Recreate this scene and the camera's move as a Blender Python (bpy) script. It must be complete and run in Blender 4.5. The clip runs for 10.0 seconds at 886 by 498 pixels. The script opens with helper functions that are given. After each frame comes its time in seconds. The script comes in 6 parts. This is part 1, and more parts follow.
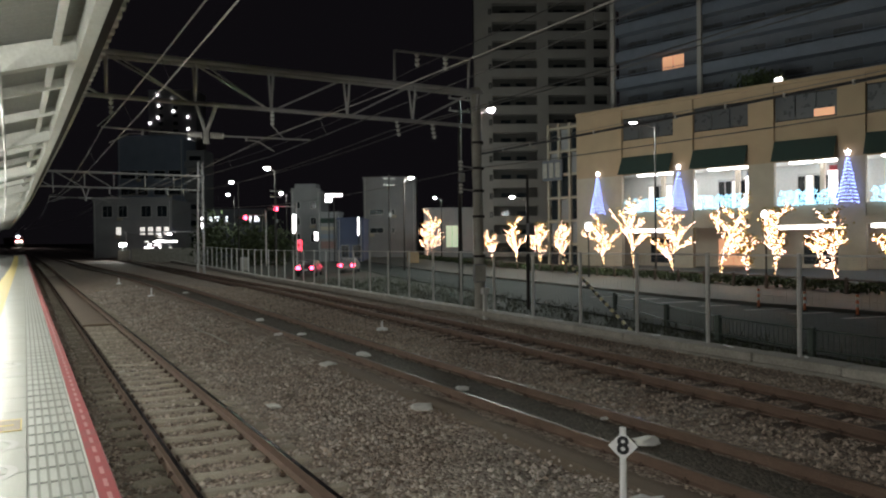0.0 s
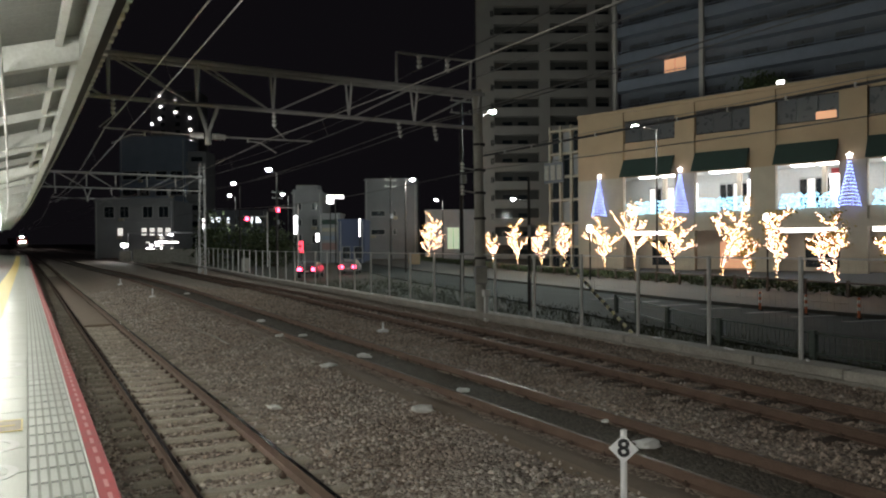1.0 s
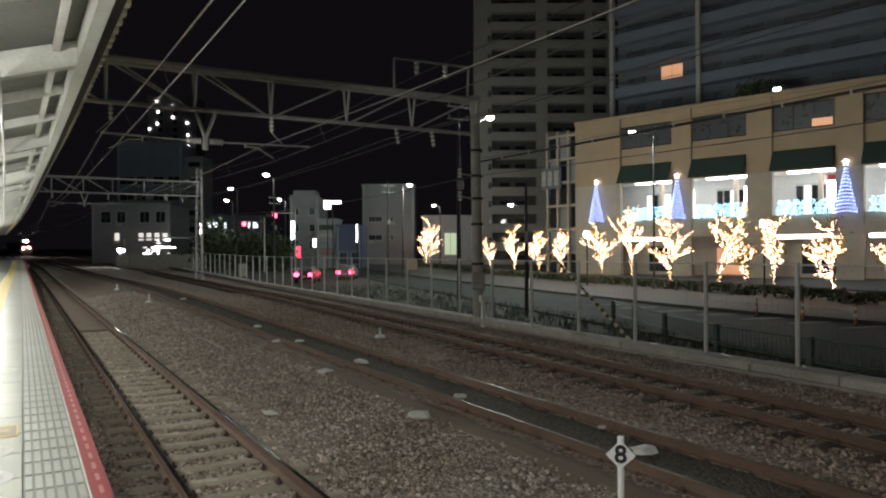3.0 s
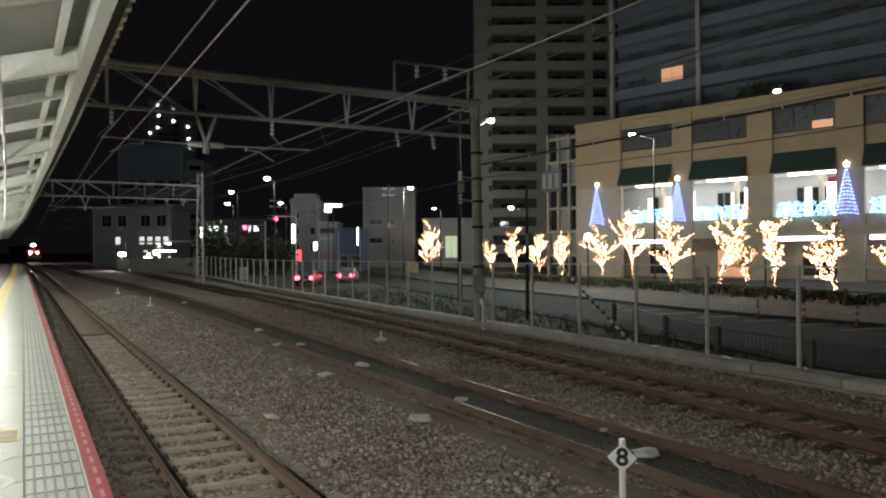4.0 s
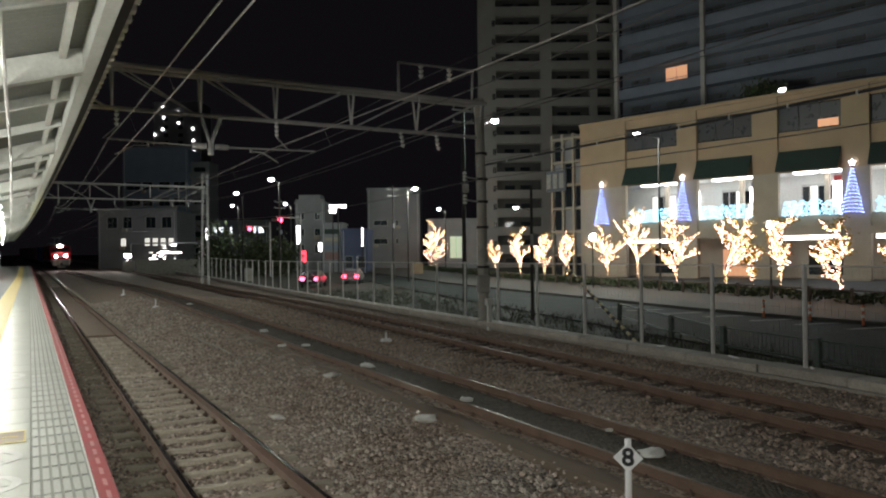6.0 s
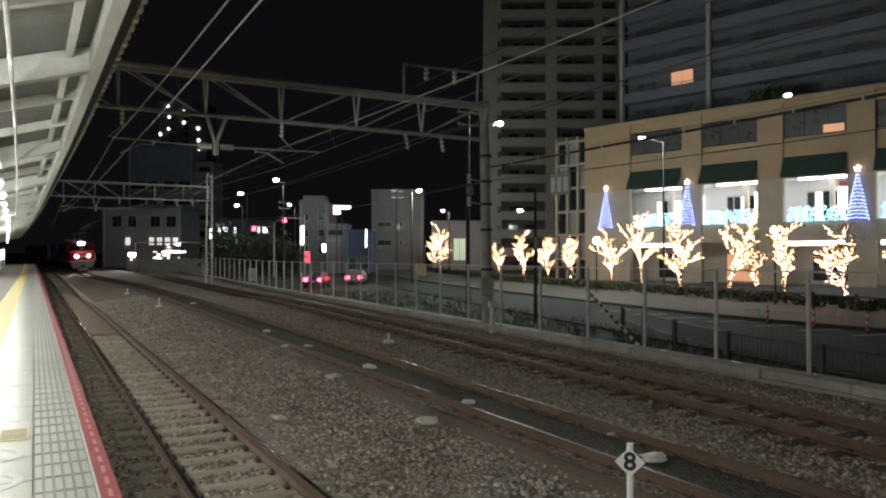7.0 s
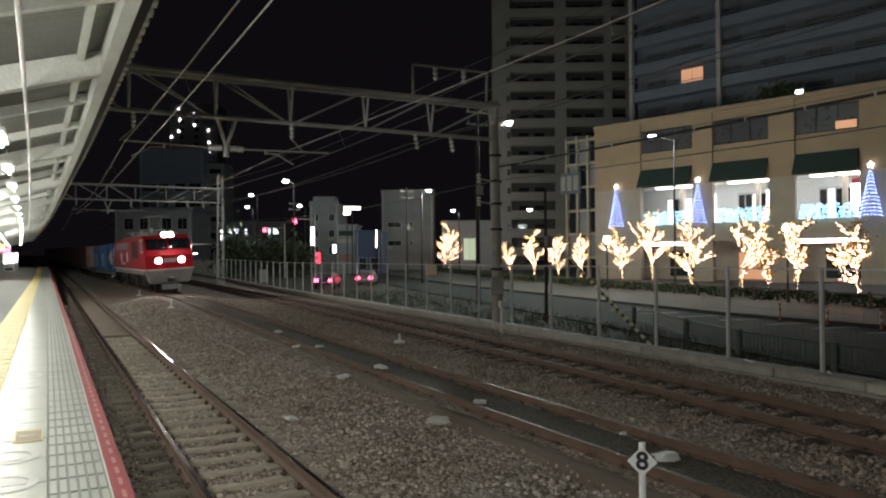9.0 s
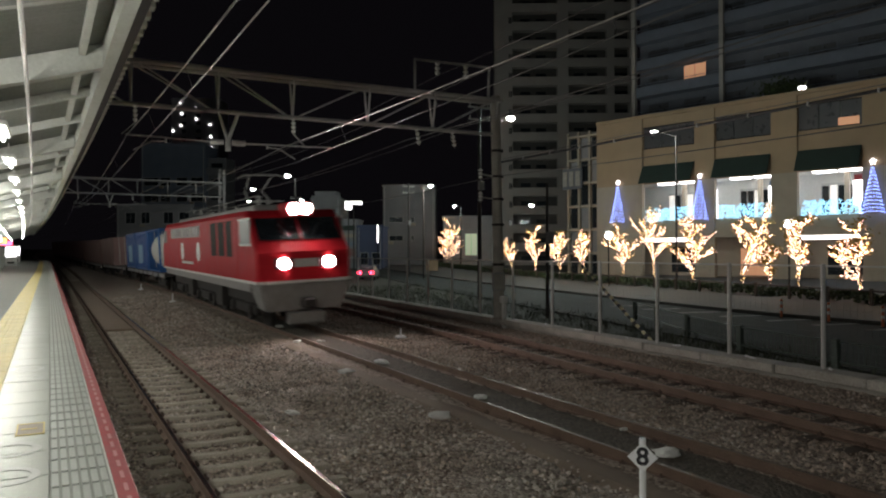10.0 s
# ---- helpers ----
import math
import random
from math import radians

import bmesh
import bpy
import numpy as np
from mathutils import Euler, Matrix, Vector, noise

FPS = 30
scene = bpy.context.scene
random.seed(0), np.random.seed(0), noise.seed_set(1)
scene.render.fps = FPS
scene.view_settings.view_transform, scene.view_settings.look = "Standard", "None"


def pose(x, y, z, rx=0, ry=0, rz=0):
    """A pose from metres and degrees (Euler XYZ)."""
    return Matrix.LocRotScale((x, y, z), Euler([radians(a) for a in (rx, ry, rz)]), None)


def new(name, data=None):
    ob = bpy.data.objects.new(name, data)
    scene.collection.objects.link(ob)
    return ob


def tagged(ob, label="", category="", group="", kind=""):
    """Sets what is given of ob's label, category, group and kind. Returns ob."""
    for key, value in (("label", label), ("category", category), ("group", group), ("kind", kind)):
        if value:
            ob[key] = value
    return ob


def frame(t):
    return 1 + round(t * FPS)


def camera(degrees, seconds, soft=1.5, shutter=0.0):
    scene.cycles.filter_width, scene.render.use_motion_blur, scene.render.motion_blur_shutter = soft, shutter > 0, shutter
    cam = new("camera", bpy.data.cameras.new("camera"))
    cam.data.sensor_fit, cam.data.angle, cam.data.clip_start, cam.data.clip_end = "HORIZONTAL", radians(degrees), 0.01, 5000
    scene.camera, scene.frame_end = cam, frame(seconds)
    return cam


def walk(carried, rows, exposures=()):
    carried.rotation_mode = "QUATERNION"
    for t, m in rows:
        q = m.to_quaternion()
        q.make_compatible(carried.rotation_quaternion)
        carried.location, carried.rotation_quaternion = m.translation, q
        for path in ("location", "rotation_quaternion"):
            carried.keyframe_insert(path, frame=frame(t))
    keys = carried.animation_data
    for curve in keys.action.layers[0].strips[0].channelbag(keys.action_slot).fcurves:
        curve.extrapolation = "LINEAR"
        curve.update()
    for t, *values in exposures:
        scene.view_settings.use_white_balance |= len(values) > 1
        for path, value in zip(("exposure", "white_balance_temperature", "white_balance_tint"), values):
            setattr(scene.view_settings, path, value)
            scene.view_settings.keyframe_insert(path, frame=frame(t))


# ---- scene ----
cam = camera(62.0, 10.0, soft=2.1, shutter=0.5)
PATH = [
    (0.0, pose(0, 0, 2.36, 89.676, 0.573, -29.492)),
    (0.5, pose(0, 0, 2.36, 89.736, 0.566, -29.439)),
    (1.0, pose(0, 0, 2.36, 89.815, 0.370, -29.394)),
    (1.5, pose(0, 0, 2.36, 89.921, 0.210, -29.437)),
    (2.0, pose(0, 0, 2.36, 90.029, -0.002, -29.499)),
    (2.5, pose(0, 0, 2.36, 90.130, 0.142, -29.584)),
    (4.0, pose(0, 0, 2.36, 90.481, 0.416, -29.553)),
    (4.5, pose(0, 0, 2.36, 90.561, 0.499, -29.470)),
    (5.0, pose(0, 0, 2.36, 90.552, 0.683, -29.354)),
    (5.5, pose(0, 0, 2.36, 90.500, 0.810, -29.251)),
    (7.0, pose(0, 0, 2.36, 90.679, 0.047, -28.910)),
    (7.5, pose(0, 0, 2.36, 90.730, 0.210, -28.647)),
    (8.0, pose(0, 0, 2.36, 90.726, 0.236, -28.454)),
    (8.5, pose(0, 0, 2.36, 90.716, 0.334, -28.269)),
    (9.0, pose(0, 0, 2.36, 90.681, 0.431, -28.118)),
    (9.5, pose(0, 0, 2.36, 90.540, 0.515, -27.999)),
    (10.0, pose(0, 0, 2.36, 90.305, 0.212, -28.008)),
]
walk(cam, PATH, exposures=[(0.0, 1.04), (7.0, 1.04), (8.5, 1.0), (9.5, 0.8), (10.0, 0.42)])

# ---- plan: x across the tracks, y along them, z from the rail tops ----
def lerp(y, table):
    return float(np.interp(y, [a for a, b in table], [b for a, b in table]))


def smooth(y, table, w=10.0):
    return sum(lerp(y + w * k / 4.0, table) for k in range(-4, 5)) / 9.0


def grade(y):
    """The line climbs gently beyond the station."""
    return 0.0 if y < 50 else (0.0125 * (y - 50) ** 2 / 40 if y < 70 else 0.0125 * (y - 60))


def rise(y):
    """The main track climbs a little earlier than the platform track."""
    return max(grade(y), float(np.interp(y, [8, 20, 41, 60, 84], [0.0, 0.05, 0.27, 0.32, 0.32])))


def cant(y):
    """How far the outer rail of the main track is raised above the inner one."""
    return float(np.interp(y, [10, 24, 60], [0.0, 0.045, 0.07]))


def canopy_lift(y):
    """The canopy follows the climb only in part."""
    return 0.35 * grade(y)


T1 = [(-60, 1.97), (60, 1.97), (100, 1.6), (150, 0.4), (220, -2.2), (300, -6.5), (420, -14), (520, -21)]
T2 = [(-60, 5.6), (0, 6.5), (8, 6.6), (12, 6.66), (45, 6.66), (61, 6.5), (88, 5.7), (141, 3.6), (168, 2.4), (235, -0.6), (290, -2.0),
      (420, -7), (520, -13)]
T3 = [(-60, 5.6), (0, 9.25), (5.5, 9.78), (8.6, 10.12), (13, 10.45), (18, 10.9), (25, 11.35), (40, 12.25), (60, 12.8), (90, 12.6), (150, 10.7), (220, 7.5), (320, 3.0), (420, -3), (520, -9)]
KERB = [(-60, 9.0), (0, 12.6), (9, 13.2), (22, 13.95), (37, 14.9), (55, 16.0), (75, 17.0), (120, 17.5), (220, 14), (420, 6), (520, 0)]
EDGE = [(-60, 0.43), (8, 0.41), (25, 0.36), (70, 0.24), (100, 0.05), (150, -1.2), (220, -4.2)]
EAVES = [(-60, 0.72), (8, 0.72), (12, 0.62), (23, 0.42), (45, -0.05), (69, -0.8), (100, -1.75), (160, -3.8)]
t1 = lambda y: smooth(y, T1)
t2 = lambda y: smooth(y, T2)
t3 = lambda y: smooth(y, T3, 3.0)
kerb_x = lambda y: smooth(y, KERB)
edge_x = lambda y: smooth(y, EDGE)
eaves_x = lambda y: smooth(y, EAVES)

# ---- world and lights ----
world = bpy.data.worlds.new("night")
scene.world = world
world.use_nodes = True
wn = world.node_tree.nodes
wn["Background"].inputs["Color"].default_value = (0.58, 0.5, 0.64, 1)
wn["Background"].inputs["Strength"].default_value = 0.0034


def lamp(name, place, watts, colour=(1, 1, 1), radius=0.15):
    data = bpy.data.lights.new(name, "POINT")
    data.energy, data.color, data.shadow_soft_size = watts, colour, radius
    ob = new(name, data)
    ob.location = place
    return ob


FLUO = (1.0, 0.985, 0.89)
TUBE_Y = [-31.9 + 3.6 * k for k in range(36)]
TUBE_Y2 = [-30.4 + 4.7 * k for k in range(27)]
for y in [v for v in TUBE_Y if v < 58]:
    lamp("platform_light", (eaves_x(y) - 1.2, y, 3.88 + canopy_lift(y)), 15, FLUO, 0.06)
for y in [v for v in TUBE_Y2 if v < 58]:
    lamp("platform_light", (eaves_x(y) - 2.2, y, 3.62 + canopy_lift(y)), 72, FLUO, 0.1)

# ---- materials ----
def mat(name, c1, c2=None, rough=0.7, metal=0.0, scale=6.0, bump=0.15, fine=60.0, island=0.0, per_object=0.0, spread=0.5):
    """A worn surface: two colours mixed by coarse and fine noise, with relief and uneven gloss."""
    m = bpy.data.materials.new(name)
    m.use_nodes = True
    nt = m.node_tree
    n, l = nt.nodes, nt.links
    b = n["Principled BSDF"]
    c2 = c2 or tuple(v * 0.6 for v in c1)
    co = n.new("ShaderNodeTexCoord")
    a = n.new("ShaderNodeTexNoise")
    a.inputs["Scale"].default_value, a.inputs["Detail"].default_value = scale, 5
    f = n.new("ShaderNodeTexNoise")
    f.inputs["Scale"].default_value, f.inputs["Detail"].default_value = fine, 3
    for t in (a, f):
        l.new(co.outputs["Object"], t.inputs["Vector"])
    add = n.new("ShaderNodeMath")
    add.operation = "MULTIPLY_ADD"
    add.inputs[1].default_value = 0.5
    l.new(f.outputs["Fac"], add.inputs[0])
    half = n.new("ShaderNodeMath")
    half.operation = "MULTIPLY"
    half.inputs[1].default_value = 0.5
    l.new(a.outputs["Fac"], half.inputs[0])
    l.new(half.outputs[0], add.inputs[2])
    ramp = n.new("ShaderNodeValToRGB")
    ramp.color_ramp.elements[0].position, ramp.color_ramp.elements[1].position = 0.5 - 0.3 * spread, 0.5 + 0.3 * spread
    ramp.color_ramp.elements[0].color, ramp.color_ramp.elements[1].color = (*c2, 1), (*c1, 1)
    l.new(add.outputs[0], ramp.inputs["Fac"])
    out = ramp.outputs["Color"]
    for amount, kind, socket in ((island, "ShaderNodeNewGeometry", "Random Per Island"), (per_object, "ShaderNodeObjectInfo", "Random")):
        if amount:
            g = n.new(kind)
            r = n.new("ShaderNodeMapRange")
            r.inputs["To Min"].default_value, r.inputs["To Max"].default_value = 1 - amount, 1 + amount
            l.new(g.outputs[socket], r.inputs["Value"])
            h = n.new("ShaderNodeHueSaturation")
            l.new(r.outputs["Result"], h.inputs["Value"])
            l.new(out, h.inputs["Color"])
            out = h.outputs["Color"]
    l.new(out, b.inputs["Base Color"])
    rr = n.new("ShaderNodeMapRange")
    rr.inputs["To Min"].default_value, rr.inputs["To Max"].default_value = max(0.03, rough - 0.12), min(1, rough + 0.12)
    l.new(a.outputs["Fac"], rr.inputs["Value"])
    l.new(rr.outputs["Result"], b.inputs["Roughness"])
    b.inputs["Metallic"].default_value = metal
    if bump:
        bp = n.new("ShaderNodeBump")
        bp.inputs["Strength"].default_value, bp.inputs["Distance"].default_value = bump, 0.02
        l.new(add.outputs[0], bp.inputs["Height"])
        l.new(bp.outputs["Normal"], b.inputs["Normal"])
    return m


def glow(name, colour, strength):
    m = bpy.data.materials.new(name)
    m.use_nodes = True
    b = m.node_tree.nodes["Principled BSDF"]
    b.inputs["Base Color"].default_value = (*[min(1, c) for c in colour], 1)
    b.inputs["Emission Color"].default_value = (*colour, 1)
    b.inputs["Emission Strength"].default_value = strength
    return m


def glass(name, tint=(0.02, 0.025, 0.03), rough=0.08):
    m = mat(name, tint, tint, rough, 0.0, 2.0, 0.0)
    m.node_tree.nodes["Principled BSDF"].inputs["Specular IOR Level"].default_value = 0.8
    return m


def gravel(name, light, dark, size):
    """Crushed stone: cells of uneven colour with dark gaps, and patches of rust dust."""
    m = bpy.data.materials.new(name)
    m.use_nodes = True
    n, l = m.node_tree.nodes, m.node_tree.links
    b = n["Principled BSDF"]
    co = n.new("ShaderNodeTexCoord")
    v = n.new("ShaderNodeTexVoronoi")
    v.inputs["Scale"].default_value = 1.0 / size
    l.new(co.outputs["Object"], v.inputs["Vector"])
    sep = n.new("ShaderNodeSeparateColor")
    l.new(v.outputs["Color"], sep.inputs["Color"])
    ramp = n.new("ShaderNodeValToRGB")
    ramp.color_ramp.elements[0].color, ramp.color_ramp.elements[1].color = (*dark, 1), (*light, 1)
    l.new(sep.outputs[0], ramp.inputs["Fac"])
    patch = n.new("ShaderNodeTexNoise")
    patch.inputs["Scale"].default_value, patch.inputs["Detail"].default_value = 0.5, 4
    l.new(co.outputs["Object"], patch.inputs["Vector"])
    tint = n.new("ShaderNodeMix")
    tint.data_type, tint.blend_type = "RGBA", "MULTIPLY"
    tint.inputs[7].default_value = (0.95, 0.74, 0.6, 1)
    l.new(patch.outputs["Fac"], tint.inputs[0])
    l.new(ramp.outputs["Color"], tint.inputs[6])
    l.new(tint.outputs[2], b.inputs["Base Color"])
    b.inputs["Roughness"].default_value = 0.9
    h = n.new("ShaderNodeMath")
    h.operation = "SUBTRACT"
    h.inputs[0].default_value = 1.0
    l.new(v.outputs["Distance"], h.inputs[1])
    bp = n.new("ShaderNodeBump")
    bp.inputs["Strength"].default_value, bp.inputs["Distance"].default_value = 1.0, 0.04
    l.new(h.outputs[0], bp.inputs["Height"])
    l.new(bp.outputs["Normal"], b.inputs["Normal"])
    return m


M_BALLAST = gravel("ballast", (0.44, 0.41, 0.37), (0.15, 0.125, 0.11), 0.048)
M_STONE = mat("ballast_stone", (0.48, 0.44, 0.4), (0.25, 0.19, 0.155), 0.9, 0, 0.7, 0.3, 60, island=0.6)
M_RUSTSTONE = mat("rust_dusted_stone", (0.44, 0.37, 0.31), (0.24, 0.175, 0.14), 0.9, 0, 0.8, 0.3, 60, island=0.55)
M_SOIL = mat("soil", (0.05, 0.055, 0.038), (0.03, 0.032, 0.024), 0.95, 0, 0.6, 0.5, 20)
M_RAIL = mat("rusty_rail", (0.2, 0.132, 0.1), (0.11, 0.07, 0.052), 0.75, 0.2, 3, 0.3, 90)
M_HEAD = mat("polished_rail_head", (0.45, 0.41, 0.37), (0.22, 0.17, 0.14), 0.19, 1.0, 1.5, 0.02, 40)
M_HEAD_RUST = mat("dull_rail_head", (0.26, 0.17, 0.13), (0.16, 0.09, 0.065), 0.7, 0.1, 2, 0.1, 40)
M_SLEEPER = mat("concrete_sleeper", (0.42, 0.38, 0.315), (0.23, 0.195, 0.155), 0.85, 0, 3, 0.3, 70, per_object=0.2)
M_TIMBER = mat("timber_sleeper", (0.12, 0.085, 0.065), (0.06, 0.045, 0.035), 0.9, 0, 4, 0.5, 50, per_object=0.25)
M_CLIP = mat("dark_clip", (0.13, 0.085, 0.065), (0.06, 0.045, 0.035), 0.7, 0.4, 9, 0.2)
M_CONC = mat("weathered_concrete", (0.42, 0.4, 0.36), (0.26, 0.25, 0.22), 0.85, 0, 2.5, 0.3, 40)
M_COPING = mat("coping_concrete", (0.56, 0.53, 0.48), (0.24, 0.22, 0.19), 0.85, 0, 2.2, 0.6, 22, per_object=0.12, spread=0.8)
M_WORNPAINT = mat("worn_road_paint", (0.4, 0.4, 0.39), (0.12, 0.12, 0.12), 0.8, 0, 2.0, 0.1, 30)
M_SLAB = mat("platform_slab", (0.37, 0.395, 0.345), (0.28, 0.305, 0.265), 0.36, 0, 2.0, 0.05, 60, per_object=0.07)
M_RIB = mat("ribbed_slab", (0.5, 0.52, 0.495), (0.38, 0.4, 0.375), 0.45, 0, 6, 0.1, 70, per_object=0.1)
M_JOINT = mat("grey_joint", (0.26, 0.26, 0.24), (0.18, 0.18, 0.165), 0.8)
M_RIBBASE = mat("worn_grey_slab", (0.33, 0.34, 0.31), (0.25, 0.26, 0.235), 0.7)
M_RED = mat("red_edge_paint", (0.4, 0.045, 0.055), (0.27, 0.035, 0.04), 0.5, 0, 5, 0.1)
M_PINK = mat("worn_pink_paint", (0.55, 0.3, 0.29), (0.45, 0.2, 0.2), 0.5)
M_YELLOW = mat("yellow_tactile", (0.72, 0.6, 0.22), (0.6, 0.48, 0.16), 0.55, 0, 5, 0.1, per_object=0.06)
M_CANOPY = mat("painted_steel_cream", (0.61, 0.625, 0.595), (0.48, 0.49, 0.46), 0.5, 0, 3, 0.08, 30)
M_SHEET = mat("corrugated_sheet", (0.42, 0.43, 0.4), (0.33, 0.34, 0.31), 0.55, 0, 2, 0.05, 30)
M_STEEL = mat("galvanised_steel", (0.62, 0.61, 0.6), (0.45, 0.45, 0.44), 0.55, 0.1, 6, 0.1, 60)
M_PORTAL = mat("weathered_portal_steel", (0.56, 0.55, 0.55), (0.38, 0.375, 0.37), 0.65, 0.1, 2, 0.15, 40)
M_WIRE = mat("wire", (0.2, 0.195, 0.19), (0.13, 0.13, 0.13), 0.5, 0.5, 4, 0)
M_CATENARY = mat("bright_copper_wire", (0.55, 0.53, 0.5), (0.42, 0.4, 0.38), 0.4, 0.3, 4, 0)
M_CERAMIC = mat("white_porcelain", (0.75, 0.75, 0.73), (0.6, 0.6, 0.58), 0.25, 0, 9, 0)
M_ASPHALT = mat("asphalt", (0.028, 0.033, 0.031), (0.019, 0.023, 0.021), 0.88, 0, 0.5, 0.3, 60)
M_ASPHALT.node_tree.nodes["Principled BSDF"].inputs["Specular IOR Level"].default_value = 0.2
M_PAVING = mat("paving", (0.062, 0.057, 0.048), (0.042, 0.039, 0.033), 0.8, 0, 0.8, 0.2, 40)
M_WHITE = mat("white_paint", (0.78, 0.78, 0.76), (0.62, 0.62, 0.6), 0.6, 0, 5, 0.05)
M_PLATE = mat("sign_enamel", (0.92, 0.92, 0.94), (0.86, 0.86, 0.88), 0.4, 0, 5, 0)
M_HEAD2 = mat("main_rail_head", (0.2, 0.165, 0.14), (0.05, 0.035, 0.028), 0.42, 1.0, 2.2, 0.2, 9)
M_BLACK = mat("black_paint", (0.015, 0.015, 0.02), (0.03, 0.03, 0.035), 0.5, 0, 5, 0.05)
M_TAN = mat("tan_render", (0.42, 0.31, 0.2), (0.35, 0.255, 0.165), 0.8, 0, 0.7, 0.15, 20)
M_CREAM = mat("cream_tile", (0.45, 0.39, 0.31), (0.37, 0.32, 0.25), 0.7, 0, 0.8, 0.1, 20)
M_GREENAWN = mat("dark_green_awning", (0.03, 0.055, 0.045), (0.02, 0.035, 0.03), 0.8, 0, 2, 0.1)
M_GREYW = mat("grey_wall", (0.3, 0.3, 0.31), (0.22, 0.22, 0.23), 0.8, 0, 0.5, 0.1, 12)
M_TOWER = mat("tower_wall", (0.42, 0.39, 0.36), (0.34, 0.31, 0.29), 0.8, 0, 0.4, 0.1, 12)
M_BLUEW = mat("blue_grey_wall", (0.24, 0.28, 0.36), (0.18, 0.21, 0.27), 0.8, 0, 0.5, 0.1, 12)
# tower wall behind the balconies; its dark tone stands in for shade
M_SHADEDWALL = mat("shade_toned_recess_wall", (0.1, 0.095, 0.09), (0.07, 0.065, 0.06), 0.8, 0, 0.5, 0.1, 12)
M_BAND = mat("balcony_panel", (0.17, 0.19, 0.235), (0.125, 0.14, 0.175), 0.7, 0, 0.8, 0.1, 12)
M_RECESS = mat("apartment_recess_wall", (0.15, 0.16, 0.185), (0.11, 0.115, 0.135), 0.8, 0, 0.5, 0.1, 12)
M_GLASS = glass("dark_window")
M_HAZY = glass("hazy_window", (0.075, 0.075, 0.08), 0.3)
M_WARM = glow("lit_room_warm", (1.0, 0.5, 0.28), 0.24)
M_SHOP = glow("lit_shop", (1.0, 0.96, 0.97), 3.3)
M_TUBE = glow("fluorescent_tube", (0.95, 1.0, 0.9), 14)
M_STREET = glow("street_lamp_glass", (0.93, 1.0, 0.95), 30)
M_LED = glow("warm_led", (1.0, 0.7, 0.3), 4.8)
led_nodes, led_links = M_LED.node_tree.nodes, M_LED.node_tree.links
led_geo, led_ramp = led_nodes.new("ShaderNodeNewGeometry"), led_nodes.new("ShaderNodeValToRGB")
led_links.new(led_geo.outputs["Random Per Island"], led_ramp.inputs["Fac"])
led_links.new(led_ramp.outputs["Color"], led_nodes["Principled BSDF"].inputs["Emission Color"])
led_ramp.color_ramp.elements[0].color, led_ramp.color_ramp.elements[1].color = (0.85, 0.46, 0.09, 1), (1.0, 0.82, 0.72, 1)
for at, c in ((0.25, (1.0, 0.64, 0.27, 1)), (0.5, (1.0, 0.46, 0.42, 1)), (0.75, (1.0, 0.66, 0.48, 1))):
    led_ramp.color_ramp.elements.new(at).color = c
M_BLUELED = glow("blue_led", (0.25, 0.35, 1.0), 5)
M_CYAN = glow("cyan_led", (0.42, 0.8, 1.0), 1.0)
M_REDLAMP = glow("red_lamp", (1.0, 0.04, 0.09), 9)
for m_ in (M_LED, M_BLUELED, M_CYAN):
    m_.cycles.emission_sampling = "NONE"
M_AMBER = glow("amber_lamp", (1.0, 0.45, 0.12), 2.5)
M_ORANGE = mat("orange_paint", (0.6, 0.16, 0.05), (0.5, 0.13, 0.04), 0.6)
M_GUARD = mat("dark_green_paint", (0.085, 0.115, 0.098), (0.06, 0.08, 0.07), 0.6)
M_OILY = gravel("oil_stained_ballast", (0.12, 0.108, 0.085), (0.042, 0.038, 0.03), 0.04)
M_DIRT = mat("brown_dirt", (0.24, 0.185, 0.14), (0.14, 0.105, 0.08), 0.95, 0, 2.0, 0.7, 50, spread=0.9)
M_REDSIGN = glow("red_sign", (1.0, 0.06, 0.1), 1.2)
M_LOCO = mat("red_loco_paint", (0.5, 0.02, 0.03), (0.4, 0.016, 0.025), 0.5, 0, 1.5, 0.03, 30)
M_LOCO.node_tree.nodes["Principled BSDF"].inputs["Specular IOR Level"].default_value = 0.06
M_LOCOGLASS = glass("dusty_side_glass", (0.05, 0.05, 0.055), 0.45)
M_PALEBLUE = mat("pale_blue_paint", (0.2, 0.45, 0.62), (0.16, 0.38, 0.52), 0.5, 0, 2, 0.03)
M_LOCOGREY = mat("grey_skirt_paint", (0.32, 0.31, 0.31), (0.22, 0.21, 0.2), 0.6, 0, 3, 0.1, 30)
M_UNDER = mat("underframe", (0.045, 0.04, 0.04), (0.025, 0.022, 0.02), 0.8, 0.2, 4, 0.2)
M_HEADLIGHT = glow("headlight", (1.0, 0.86, 0.82), 150)
M_BLUEBOX = mat("blue_container", (0.03, 0.14, 0.42), (0.02, 0.1, 0.3), 0.5, 0, 1.5, 0.05)
M_BROWNBOX = mat("maroon_container", (0.3, 0.18, 0.165), (0.22, 0.125, 0.115), 0.55, 0, 1.5, 0.05)
M_BARK = mat("bark", (0.16, 0.11, 0.08), (0.09, 0.065, 0.05), 0.9, 0, 8, 0.5)
M_LEAF = mat("dark_leaf", (0.06, 0.08, 0.03), (0.035, 0.05, 0.02), 0.8, 0, 6, 0.1, island=0.4)
M_TREELEAF = mat("autumn_leaf", (0.42, 0.28, 0.06), (0.2, 0.15, 0.03), 0.7, 0, 6, 0.1, island=0.4)
M_SHOPDIM = glow("dim_shop", (1.0, 0.95, 0.88), 0.42)
